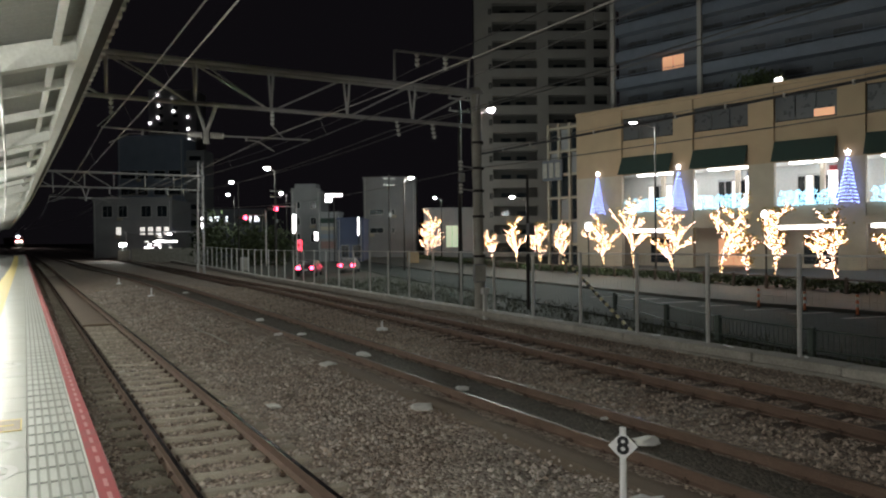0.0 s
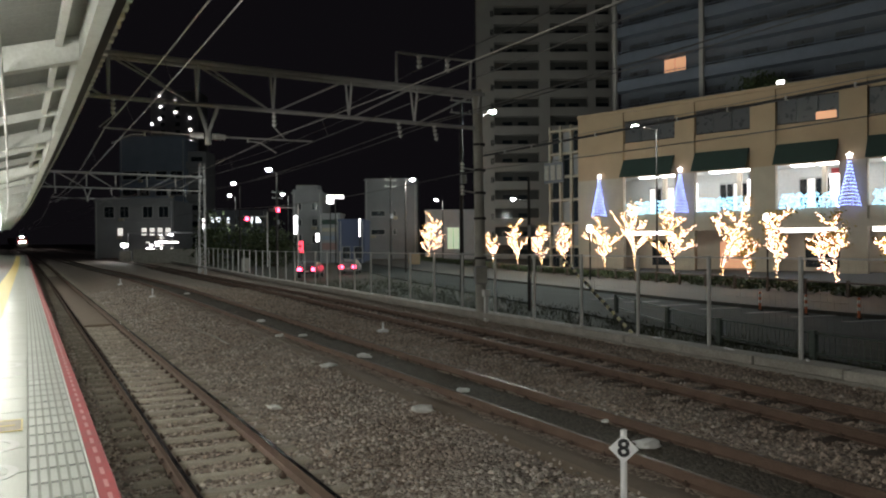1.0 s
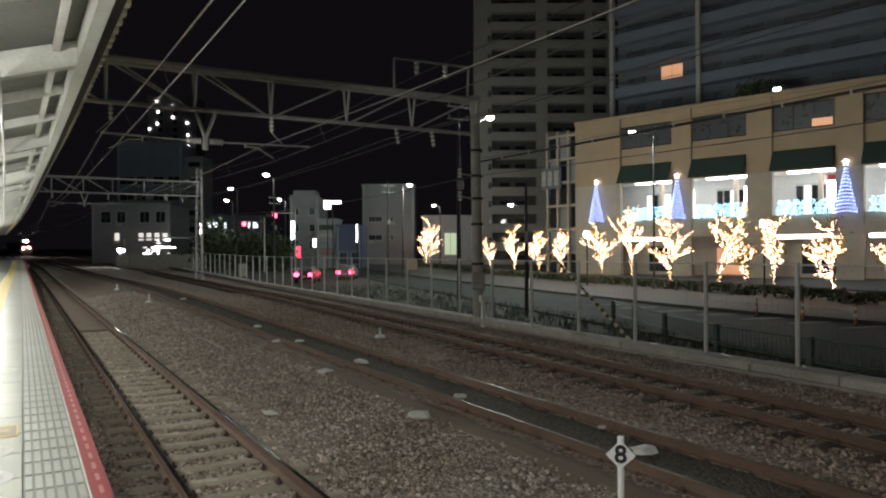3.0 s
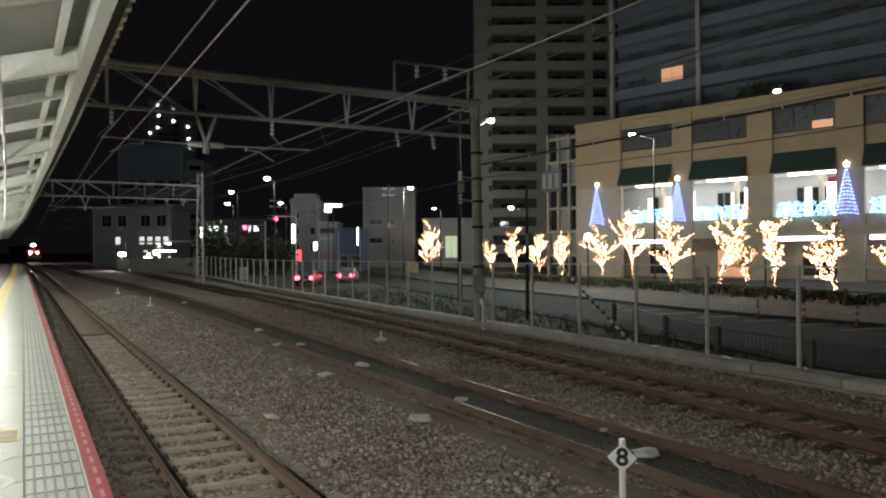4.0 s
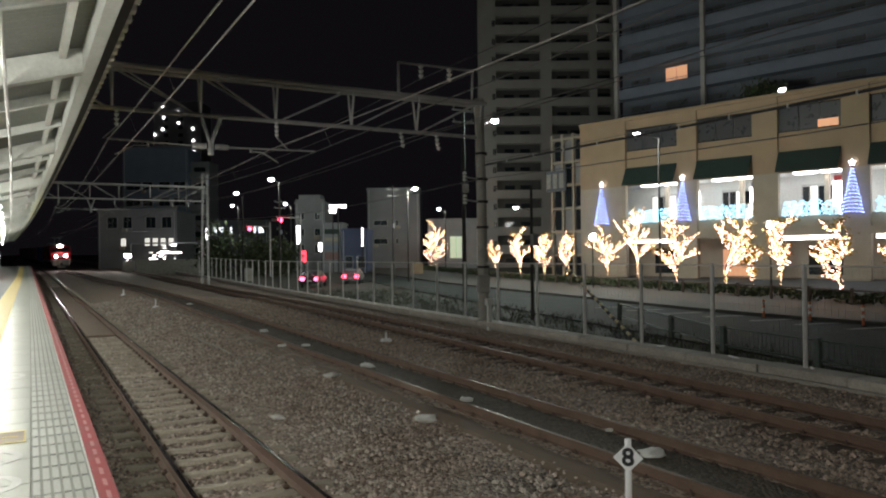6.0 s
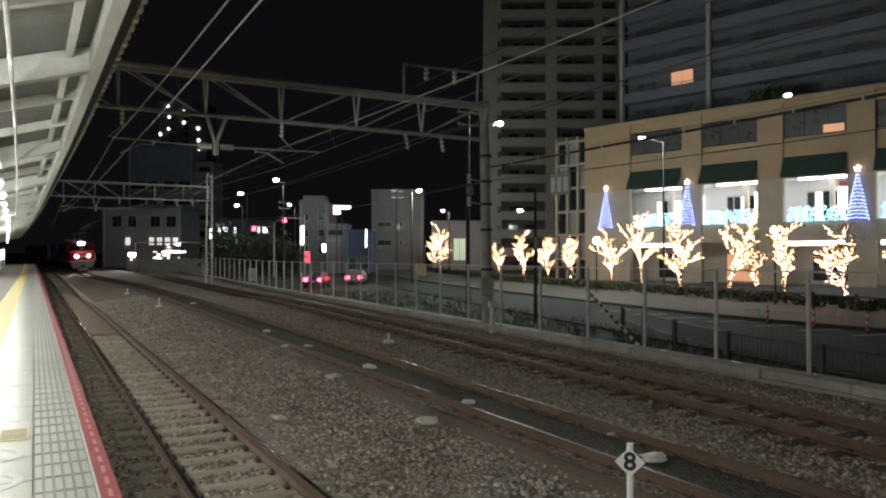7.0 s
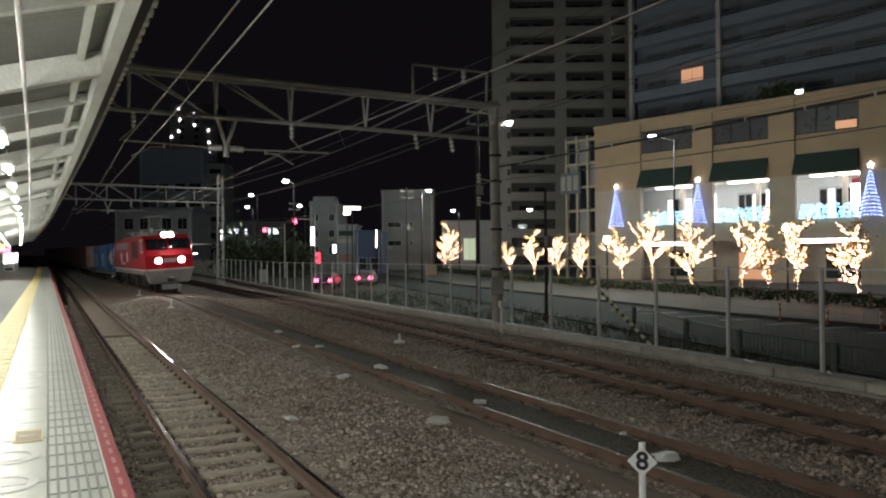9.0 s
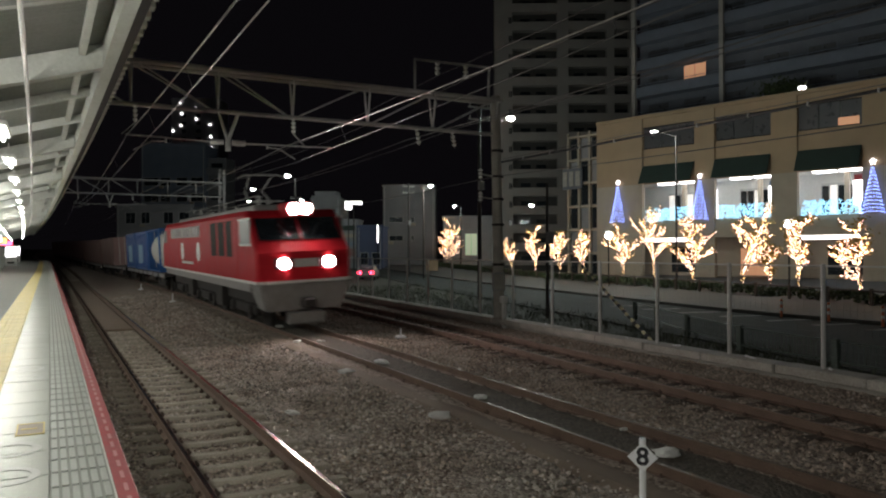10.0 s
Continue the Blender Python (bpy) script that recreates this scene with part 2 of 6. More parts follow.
M_PALEGREEN = glow("pale_green_lit_blind", (0.8, 1.0, 0.72), 0.14)
M_COOL = glow("cool_lit_room", (0.85, 0.9, 1.0), 1.1)
M_CROSS = glow("green_cross", (0.15, 0.6, 0.3), 0.12)
M_NAVY = mat("navy_wall", (0.1, 0.125, 0.22), (0.075, 0.09, 0.16), 0.8, 0, 0.5, 0.1, 12)
M_GRASS = mat("dull_grass", (0.045, 0.055, 0.025), (0.026, 0.033, 0.015), 0.8, 0, 4, 0, island=0.4)
M_CARBODY = mat("dark_car_paint", (0.05, 0.05, 0.06), (0.04, 0.04, 0.05), 0.3, 0.2, 2, 0)
M_SILVER = mat("silver_car_paint", (0.35, 0.35, 0.37), (0.3, 0.3, 0.32), 0.3, 0.5, 2, 0)
M_TYRE = mat("tyre", (0.02, 0.02, 0.02), (0.03, 0.03, 0.03), 0.9)

# ---- mesh helpers ----
def link(name, bm, material, parent=None, label="", smooth_faces=False):
    me = bpy.data.meshes.new(name)
    bmesh.ops.recalc_face_normals(bm, faces=bm.faces[:])
    bm.to_mesh(me)
    bm.free()
    if smooth_faces:
        for p in me.polygons:
            p.use_smooth = True
    me.materials.append(material)
    ob = new(name, me)
    if parent:
        ob.parent = parent
    if label:
        tagged(ob, label)
    return ob


part = link


def thing(name, label, category, group="", m=None, kind=""):
    ob = new(name)
    ob.empty_display_size = 0.2
    if m is not None:
        ob.matrix_basis = m
    return tagged(ob, label, category, group, kind)


def box(bm, x0, y0, z0, x1, y1, z1, bevel=0.0):
    vs = [bm.verts.new((x, y, z)) for z in (z0, z1) for y in (y0, y1) for x in (x0, x1)]
    fs = [bm.faces.new([vs[i] for i in f]) for f in ((0, 2, 3, 1), (4, 5, 7, 6), (0, 1, 5, 4), (2, 6, 7, 3), (0, 4, 6, 2), (1, 3, 7, 5))]
    if bevel:
        es = list({e for f in fs for e in f.edges})
        bmesh.ops.bevel(bm, geom=es, offset=bevel, segments=1, affect="EDGES")
    return vs


def boxes(*args, bevel=0.0):
    bm = bmesh.new()
    for a in args:
        box(bm, *a, bevel=bevel)
    return bm


def rod(bm, p, q, r, r2=None, n=6):
    p, q = Vector(p), Vector(q)
    r2 = r if r2 is None else r2
    z = (q - p).normalized()
    x = z.orthogonal().normalized()
    y = z.cross(x)
    ring = []
    for c, rad in ((p, r), (q, r2)):
        ring.append([bm.verts.new(c + rad * (math.cos(2 * math.pi * k / n) * x + math.sin(2 * math.pi * k / n) * y)) for k in range(n)])
    for k in range(n):
        bm.faces.new((ring[0][k], ring[0][(k + 1) % n], ring[1][(k + 1) % n], ring[1][k]))
    bm.faces.new(ring[0][::-1])
    bm.faces.new(ring[1])
    return ring


def rods(*segs, n=6):
    bm = bmesh.new()
    for s in segs:
        rod(bm, *s, n=n)
    return bm


def tube(bm, pts, r, n=5):
    """One unbroken tube through the points."""
    pts = [Vector(p) for p in pts]
    rings = []
    for i, p in enumerate(pts):
        z = (pts[min(i + 1, len(pts) - 1)] - pts[max(i - 1, 0)]).normalized()
        x = z.cross(Vector((0.3, 0.1, 1))).normalized()
        y = z.cross(x)
        rings.append([bm.verts.new(p + r * (math.cos(2 * math.pi * k / n) * x + math.sin(2 * math.pi * k / n) * y)) for k in range(n)])
    for a, b in zip(rings, rings[1:]):
        for k in range(n):
            bm.faces.new((a[k], a[(k + 1) % n], b[(k + 1) % n], b[k]))
    bm.faces.new(rings[0][::-1])
    bm.faces.new(rings[-1])
    return bm


def lathe(bm, profile, n=12, centre=(0, 0, 0)):
    """Turns a profile of (radius, z) round the z axis."""
    rings = []
    for r, z in profile:
        rings.append([bm.verts.new((centre[0] + r * math.cos(2 * math.pi * k / n), centre[1] + r * math.sin(2 * math.pi * k / n), centre[2] + z)) for k in range(n)])
    for a, b in zip(rings, rings[1:]):
        for k in range(n):
            bm.faces.new((a[k], a[(k + 1) % n], b[(k + 1) % n], b[k]))
    bm.faces.new(rings[0][::-1])
    bm.faces.new(rings[-1])


def sweep(centre, ys, profile, lift=grade, closed=True):
    """Runs a profile of (x, z) along a line given by its x at each y."""
    bm = bmesh.new()
    rings = [[bm.verts.new((centre(y) + x, y, z + lift(y))) for x, z in profile] for y in ys]
    n = len(profile)
    for a, b in zip(rings, rings[1:]):
        for k in range(n if closed else n - 1):
            bm.faces.new((a[k], a[(k + 1) % n], b[(k + 1) % n], b[k]))
    if closed:
        bm.faces.new(rings[0])
        bm.faces.new(rings[-1][::-1])
    return bm


def span(a, b, step):
    return [a + (b - a) * k / max(1, round((b - a) / step)) for k in range(max(1, round((b - a) / step)) + 1)]


YS = span(-40, 40, 2.0) + span(44, 500, 4.0)
# ---- ground ----
def ground():
    bm = bmesh.new()
    xs = [-1500, -300, -60, -8, 0.3, 20, 60, 150, 400, 1500]
    ys = [-800, -100] + span(-40, 500, 10) + [3000]
    g = [[bm.verts.new((x, y, -0.36 + (grade(min(y, 500))))) for x in xs] for y in ys]
    for a, b in zip(g, g[1:]):
        for k in range(len(xs) - 1):
            bm.faces.new((a[k], a[k + 1], b[k + 1], b[k]))
    tagged(link("ground", bm, M_SOIL), "dark earth and rough grass round the railway", "ground", kind="structure")


def ballast():
    bm = bmesh.new()
    us = 60
    ys = span(-12, 40, 0.35) + span(41, 120, 1.0) + span(124, 500, 4.0)
    rows = []
    for y in ys:
        x0, x1 = edge_x(y) - 0.2, kerb_x(y) + 0.3
        row = []
        for k in range(us + 1):
            x = x0 + (x1 - x0) * k / us
            z = -0.2 + grade(y)
            for t in (t1, t2, t3):
                d = abs(x - t(y))
                if t is t2:
                    z = max(z, -0.135 + rise(y) + cant(y) * 0.5 - max(0, d - 1.2) * 0.16)
                elif t is t3:
                    z = max(z, (-0.135 if d > 1.2 else -0.185) + grade(y) - max(0, d - 1.2) * 0.12)
            d1 = abs(x - t1(y))
            if d1 < 0.5:
                z -= 0.035
            elif d1 < 1.15:
                z -= 0.01
            z += 0.035 * noise.noise((x * 1.1, y * 1.1, 0)) + 0.02 * noise.noise((x * 5, y * 5, 3))
            row.append(bm.verts.new((x, y, z)))
        rows.append(row)
    for a, b in zip(rows, rows[1:]):
        for k in range(us):
            bm.faces.new((a[k], a[k + 1], b[k + 1], b[k]))
    tagged(link("ballast_bed", bm, M_BALLAST, smooth_faces=True), "grey-brown crushed stone ballast between the tracks", "ballast", kind="structure")


def stones():
    rng = np.random.default_rng(4)
    n = 105000
    y = np.where(rng.random(n) < 0.1, -8 + 10.5 * rng.random(n), 2.5 + 44 * rng.random(n) ** 1.7)
    x = 0.5 + rng.random(n) * 13.0
    gaps = np.array([t1(v) for v in np.linspace(-10, 50, 121)])
    c1 = np.interp(y, np.linspace(-10, 50, 121), gaps)
    c2 = np.interp(y, np.linspace(-10, 50, 121), [t2(v) for v in np.linspace(-10, 50, 121)])
    c3 = np.interp(y, np.linspace(-10, 50, 121), [t3(v) for v in np.linspace(-10, 50, 121)])
    keep = np.ones(n, bool)
    for c in (c1, c2, c3):
        for r in (-0.565, 0.565):
            keep &= abs(x - c - r) > 0.1
    keep &= (abs(x - c2) > 0.5)
    keep &= (x - c2 < -1.15 - 0.25 * rng.random(n)) | (x - c2 > -0.5)
    x, y, c2, c3 = x[keep], y[keep], c2[keep], c3[keep]
    n = len(x)
    d1 = abs(x - np.interp(y, np.linspace(-10, 50, 121), gaps))
    lift2 = np.interp(y, np.linspace(-10, 50, 121), [rise(v) + cant(v) * 0.5 for v in np.linspace(-10, 50, 121)])
    z = -0.2 - 0.03 * (d1 < 0.5) - 0.01 * ((d1 > 0.5) & (d1 < 1.15)) + np.maximum(0, np.maximum(lift2 + 0.065 - np.maximum(0, abs(x - c2) - 1.2) * 0.16, 0.065 - np.maximum(0, abs(x - c3) - 1.2) * 0.12)) - 0.05 * (abs(x - c3) < 1.2)
    s = 0.015 + 0.022 * rng.random(n) ** 2 + 0.0004 * np.maximum(0, y)
    base = np.array([(1, 0, 0), (0, 1, 0), (-1, 0, 0), (0, -1, 0), (0, 0, 0.8), (0, 0, -0.8)], float)
    v = base[None] * (0.65 + 0.7 * rng.random((n, 6, 1))) + 0.25 * (rng.random((n, 6, 3)) - 0.5)
    a = rng.random(n) * 6.28
    ca, sa = np.cos(a)[:, None], np.sin(a)[:, None]
    v = np.stack([v[..., 0] * ca - v[..., 1] * sa, v[..., 0] * sa + v[..., 1] * ca, v[..., 2]], -1) * s[:, None, None]
    v += np.stack([x, y, z + 0.3 * s], -1)[:, None]
    f = np.array([(0, 1, 4), (1, 2, 4), (2, 3, 4), (3, 0, 4), (1, 0, 5), (2, 1, 5), (3, 2, 5), (0, 3, 5)])
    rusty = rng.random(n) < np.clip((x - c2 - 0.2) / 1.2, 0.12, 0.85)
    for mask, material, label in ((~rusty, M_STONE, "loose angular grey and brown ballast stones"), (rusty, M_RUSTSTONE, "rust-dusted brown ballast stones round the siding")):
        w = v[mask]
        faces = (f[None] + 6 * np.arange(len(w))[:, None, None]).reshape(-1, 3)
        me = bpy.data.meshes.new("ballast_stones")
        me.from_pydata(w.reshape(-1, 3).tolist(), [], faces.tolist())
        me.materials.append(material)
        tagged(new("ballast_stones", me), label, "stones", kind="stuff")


RAIL = [(-0.064, -0.153), (0.064, -0.153), (0.064, -0.14), (0.012, -0.118), (0.012, -0.045), (0.033, -0.035), (0.033, -0.004), (-0.033, -0.004),
        (-0.033, -0.035), (-0.012, -0.045), (-0.012, -0.118), (-0.064, -0.14)]


def sleeper_mesh(material, concrete):
    bm = bmesh.new()
    if concrete:
        vs = box(bm, -1.0, -0.1, -0.34, 1.0, 0.1, -0.155, bevel=0.035)
        bmesh.ops.subdivide_edges(bm, edges=[e for e in bm.edges if abs(e.verts[0].co.x - e.verts[1].co.x) > 1], cuts=5)
        for v in bm.verts:
            if v.co.z > -0.25:
                v.co.z -= 0.035 * max(0.0, 1 - (v.co.x / 0.5) ** 2)
                v.co.y *= 0.86 + 0.14 * min(1, abs(v.co.x) / 0.45)
    else:
        box(bm, -1.05, -0.11, -0.3, 1.05, 0.11, -0.155, bevel=0.008)
    me = bpy.data.meshes.new("sleeper")
    bm.to_mesh(me)
    bm.free()
    me.materials.append(material)
    return me


def clip_mesh():
    bm = bmesh.new()
    for r in (-0.5335, 0.5335):
        for s in (-1, 1):
            box(bm, r + s * 0.085 - 0.035, -0.045, -0.157, r + s * 0.085 + 0.035, 0.045, -0.115, bevel=0.012)
            rod(bm, (r + s * 0.085, 0, -0.12), (r + s * 0.085, 0, -0.085), 0.014)
    me = bpy.data.meshes.new("rail_clips")
    bm.to_mesh(me)
    bm.free()
    me.materials.append(M_CLIP)
    return me


def track(name, label, line, concrete, y0, y1, pitch, crown, gleam=0.026, lift=grade, tilt=lambda y: 0.0):
    tr = thing(name, label, "railway track", kind="structure")
    for s in (-1, 1):
        c = lambda y: line(y) + s * 0.5665
        up = lambda y: lift(y) + (tilt(y) if s > 0 else 0.0)
        rail = part("rail", sweep(c, YS, RAIL, up), M_RAIL, tr, "rusty brown steel rail")
        part("rail_head", sweep(c, YS, [(-gleam, -0.004), (gleam, -0.004), (gleam, 0.0), (-gleam, 0.0)], up), crown, rail, "worn bright running surface")
    me, cl = sleeper_mesh(M_SLEEPER if concrete else M_TIMBER, concrete), clip_mesh()
    y, k = y0, 0
    rng = random.Random(7)
    while y < y1 and k < 290:
        sl = new("sleeper", me)
        sl.parent = tr
        slope = (line(y + 0.5) - line(y - 0.5))
        sl.matrix_basis = pose(line(y), y, lift(y) + tilt(y) / 2 + rng.uniform(-0.008, 0.004), 0, -math.degrees(tilt(y) / 1.133), -math.degrees(math.atan(slope)) + rng.uniform(-0.6, 0.6))
        cp = new("rail_clips", cl)
        cp.parent = sl
        y += pitch + rng.uniform(-0.02, 0.02)
        k += 1


def platform():
    pf = thing("platform", "long concrete station platform with a red edge strip", "platform", kind="structure")
    ys = span(-30, 70, 2.0) + span(74, 104, 4)
    part("platform_wall", sweep(edge_x, ys, [(-9.0, -0.4), (-0.12, -0.4), (-0.12, 0.85), (-0.02, 0.86), (-0.02, 1.07), (-9.0, 1.07)]), M_CONC, pf, "concrete platform body")
    part("edge_strip", sweep(edge_x, ys, [(-0.1, 1.071), (0.0, 1.071), (0.0, 1.098), (-0.008, 1.106), (-0.1, 1.106)]), M_RED, pf, "red painted platform edge")
    part("edge_line", sweep(edge_x, ys, [(-0.112, 1.071), (-0.102, 1.071), (-0.102, 1.104), (-0.112, 1.104)]), M_WHITE, pf)
    part("rear_paving", sweep(edge_x, ys, [(-9.0, 1.071), (-1.24, 1.071), (-1.24, 1.1), (-9.0, 1.1)]), M_JOINT, pf, "dull grey platform paving")
    # reflective dashes on the red strip
    bm = bmesh.new()
    for k in range(110):
        y = 0.5 + 0.25 * k
        box(bm, edge_x(y) - 0.062, y, 1.105, edge_x(y) - 0.04, y + 0.15, 1.1075)
    tagged(part("edge_dashes", bm, M_PINK, pf, "pale dashes worn into the red strip"), kind="stuff")

    def slab_row(name, x0, x1, length, make, y0, y1, material):
        bm = bmesh.new()
        make(bm, x0, x1, length)
        me = bpy.data.meshes.new(name)
        bm.to_mesh(me)
        bm.free()
        me.materials.append(material)
        me.materials.append(M_RIBBASE)
        y = y0
        while y < y1:
            ob = new(name, me)
            ob.parent = pf
            ob.matrix_basis = pose(edge_x(y), y, grade(y) + random.uniform(-0.001, 0.001), 0, 0, -math.degrees(math.atan((edge_x(y + 1) - edge_x(y - 1)) / 2)))
            y += length

    def ribbed(bm, x0, x1, length):
        box(bm, x0, 0.001, 1.072, x1, length - 0.001, 1.094)
        for f in bm.faces:
            f.material_index = 1
        w = (x1 - x0) / 6
        for k in range(6):
            box(bm, x0 + w * k + 0.008, 0.02, 1.094, x0 + w * (k + 1) - 0.008, length - 0.02, 1.104)

    def plain(bm, x0, x1, length):
        box(bm, x0 + 0.002, 0.003, 1.072, x1 - 0.002, length - 0.003, 1.1, bevel=0.003)

    def tactile(bm, x0, x1, length):
        box(bm, x0, 0.003, 1.072, x1, length - 0.003, 1.1)
        w = (x1 - x0) / 5
        for k in range(5):
            box(bm, x0 + w * k + 0.022, 0.015, 1.1, x0 + w * (k + 1) - 0.022, length - 0.015, 1.105)

    slab_row("ribbed_slab", -0.412, -0.114, 0.3, ribbed, -15.0, 60, M_RIB)
    slab_row("smooth_slab", -0.816, -0.414, 0.6, plain, -15.0, 103, M_SLAB)
    slab_row("tactile_slab", -1.238, -0.818, 0.42, tactile, -15.12, 100, M_YELLOW)
    part("ribbed_paving", sweep(edge_x, span(60, 104, 3), [(-0.412, 1.072), (-0.114, 1.072), (-0.114, 1.1), (-0.412, 1.1)]), M_RIB, pf)


def canopy_run(ys, profile):
    return sweep(eaves_x, ys, profile, canopy_lift)


def canopy():
    cp = thing("platform_canopy", "cream painted steel platform canopy with corrugated sheet roof", "canopy", kind="structure")
    ys = span(-30, 100, 3.0)
    part("fascia", canopy_run(ys, [(-0.14, 4.42), (-0.02, 4.42), (-0.02, 4.72), (-0.14, 4.72)]), M_CANOPY, cp, "cream painted edge beam")
    part("gutter", canopy_run(ys, [(-0.018, 4.5), (0.1, 4.52), (0.1, 4.66), (-0.018, 4.66)]), M_UNDER, cp, "dark gutter along the eaves")
    bm = bmesh.new()
    for k in range(345):
        y = -2 + 0.3 * k
        if y > 99:
            break
        box(bm, eaves_x(y) + 0.1, y, 4.56 + canopy_lift(y), eaves_x(y) + 0.16, y + 0.13, 4.7 + canopy_lift(y))
    tagged(part("gutter_teeth", bm, M_WHITE, cp, "row of pale sheet ends over the gutter"), kind="stuff")
    # corrugated underside
    bm = bmesh.new()
    ridges = span(-20, 100, 0.12)
    rows = []
    for k, y in enumerate(ridges):
        dz = 0.03 if k % 2 else 0.0
        rows.append([bm.verts.new((eaves_x(y) + x, y, z + dz + canopy_lift(y))) for x, z in ((0.14, 4.78), (-3.0, 3.84), (-6.2, 4.8))])
    for a, b in zip(rows, rows[1:]):
        bm.faces.new((a[0], a[1], b[1], b[0]))
        bm.faces.new((a[1], a[2], b[2], b[1]))
    bmesh.ops.solidify(bm, geom=bm.faces[:], thickness=0.01)
    part("roof_sheet", bm, M_SHEET, cp, "pale corrugated roof sheet")
    for k in range(48):
        y = 9.04 + 2.29 * (k - 9)
        x = eaves_x(y)
        big = k % 3 == 0
        h, w = (0.26, 0.09) if big else (0.12, 0.05)
        bm = bmesh.new()
        vs = box(bm, x - 3.0, y - w, 4.68 - h, x - 0.14, y + w, 4.69)
        for v in vs:
            v.co.z += canopy_lift(y) - (0.86 if v.co.x < x - 2 else 0)
        part("beam" if big else "rafter", bm, M_CANOPY, cp)
    for off, w in ((-0.34, 0.035), (-2.4, 0.05)):
        part("purlin", canopy_run(ys, [(off - w, 4.64 + off * 0.3), (off + w, 4.64 + off * 0.3), (off + w, 4.72 + off * 0.3), (off - w, 4.72 + off * 0.3)]), M_CANOPY, cp)
    part("conduit", canopy_run(ys, [(-0.87 + 0.02 * math.cos(a), 4.16 + 0.02 * math.sin(a)) for a in (0, 1.05, 2.1, 3.14, 4.2, 5.2)]), M_STEEL, cp, "bright metal conduit")
    for k in range(13):
        y = -9 + 9.0 * k
        x = eaves_x(y) - 2.75
        part("column", boxes((x - 0.11, y - 0.11, 1.1 + grade(y), x + 0.11, y + 0.11, 3.95 + canopy_lift(y)), bevel=0.02), M_CANOPY, cp)


def tube_light(y, off=1.2):
    x, z = eaves_x(y) - off, (3.95 if off < 2 else 3.72) + canopy_lift(y)
    t = thing("tube_light", "white fluorescent tube light hanging under the canopy", "ceiling light", "platform tube lights", pose(x, y, z))
    part("housing", boxes((-0.1, -0.64, 0.03, 0.1, 0.64, 0.09), bevel=0.015), M_WHITE, t)
    part("tube", rods(((0, -0.58, 0.0), (0, 0.58, 0.0), 0.025), n=8), M_TUBE, t, "glowing white tube")
    for s in (-0.4, 0.4):
        part("hanger", rods(((0, s, 0.1), (0, s, 0.3), 0.01)), M_STEEL, t)
    return t


ground(), ballast(), stones()
track("railway_track_1", "platform track with pale concrete sleepers and worn rails", t1, True, -11.9, 110, 0.6, M_HEAD)
track("railway_track_2", "main track with rusty brown rails in ballast", t2, False, -9.42, 110, 0.62, M_HEAD2, 0.011, rise, cant)
track("railway_track_3", "rusty siding track with timber sleepers", t3, False, -9.4, 90, 0.66, M_HEAD_RUST)
platform(), canopy()
for y in TUBE_Y:
    tube_light(y)
for y in TUBE_Y2:
    tube_light(y, 2.2)

# ---- kerb wall and fence along the line ----
tagged(link("kerb_wall", sweep(kerb_x, span(-20, 130, 2.0), [(-0.22, -0.4), (0.16, -0.4), (0.16, -0.1), (-0.22, -0.1)]), M_CONC), "low weathered concrete wall under the fence", "kerb", kind="structure")
cover = thing("kerb_coping", "row of weathered concrete coping slabs under the fence", "coping", kind="structure")
rng = random.Random(12)
y = -6.0
while y < 110:
    bm = bmesh.new()
    vs = box(bm, -0.37, 0.008, -0.1, 0.18, 1.992, 0.09, bevel=0.02)
    ob = part("coping_slab", bm, M_COPING, cover)
    ob.matrix_basis = pose(kerb_x(y) + rng.uniform(-0.015, 0.015), y, grade(y) + rng.uniform(-0.006, 0.006), 0, 0, -math.degrees(math.atan((kerb_x(y + 2) - kerb_x(y)) / 2)) + rng.uniform(-0.3, 0.3))
    part("bolt", rods(((-0.05, 1.0 + rng.uniform(-0.4, 0.4), 0.09), (-0.05, 1.0, 0.12), 0.02), n=6), M_PLATE, ob)
    y += 2.0


def fence():
    fc = thing("mesh_fence", "grey steel post and wire mesh fence beside the line", "fence", kind="structure")
    y = -2.31
    pts = []
    while y < 90:
        pts.append(y)
        y += 2.29 if y < 9 else 2.36 if y < 15 else 2.43
    for y in pts:
        x, g = kerb_x(y), grade(y)
        part("post", rods(((x, y, 0.05 + g), (x, y, 2.12 + g), 0.045), n=8), M_STEEL, fc)
    part("top_rail", rods(*[((kerb_x(a), a, 2.08 + grade(a)), (kerb_x(b), b, 2.08 + grade(b)), 0.018) for a, b in zip(pts, pts[1:])]), M_STEEL, fc)
    bm = bmesh.new()
    for a, b in zip(pts, pts[1:]):
        if a > 55:
            break
        for k in range(13):
            z0 = 0.2 + 0.15 * k
            rod(bm, (kerb_x(a), a, z0 + grade(a)), (kerb_x(b), b, z0 + grade(b)), 0.0013, n=3)
        for k in range(16):
            f = k / 16
            rod(bm, (kerb_x(a) * (1 - f) + kerb_x(b) * f, a * (1 - f) + b * f, 0.15 + grade(a)), (kerb_x(a) * (1 - f) + kerb_x(b) * f, a * (1 - f) + b * f, 2.05 + grade(a)), 0.0011, n=3)
    tagged(part("wire_mesh", bm, M_WIRE, fc, "thin wire mesh"), kind="stuff")


fence()


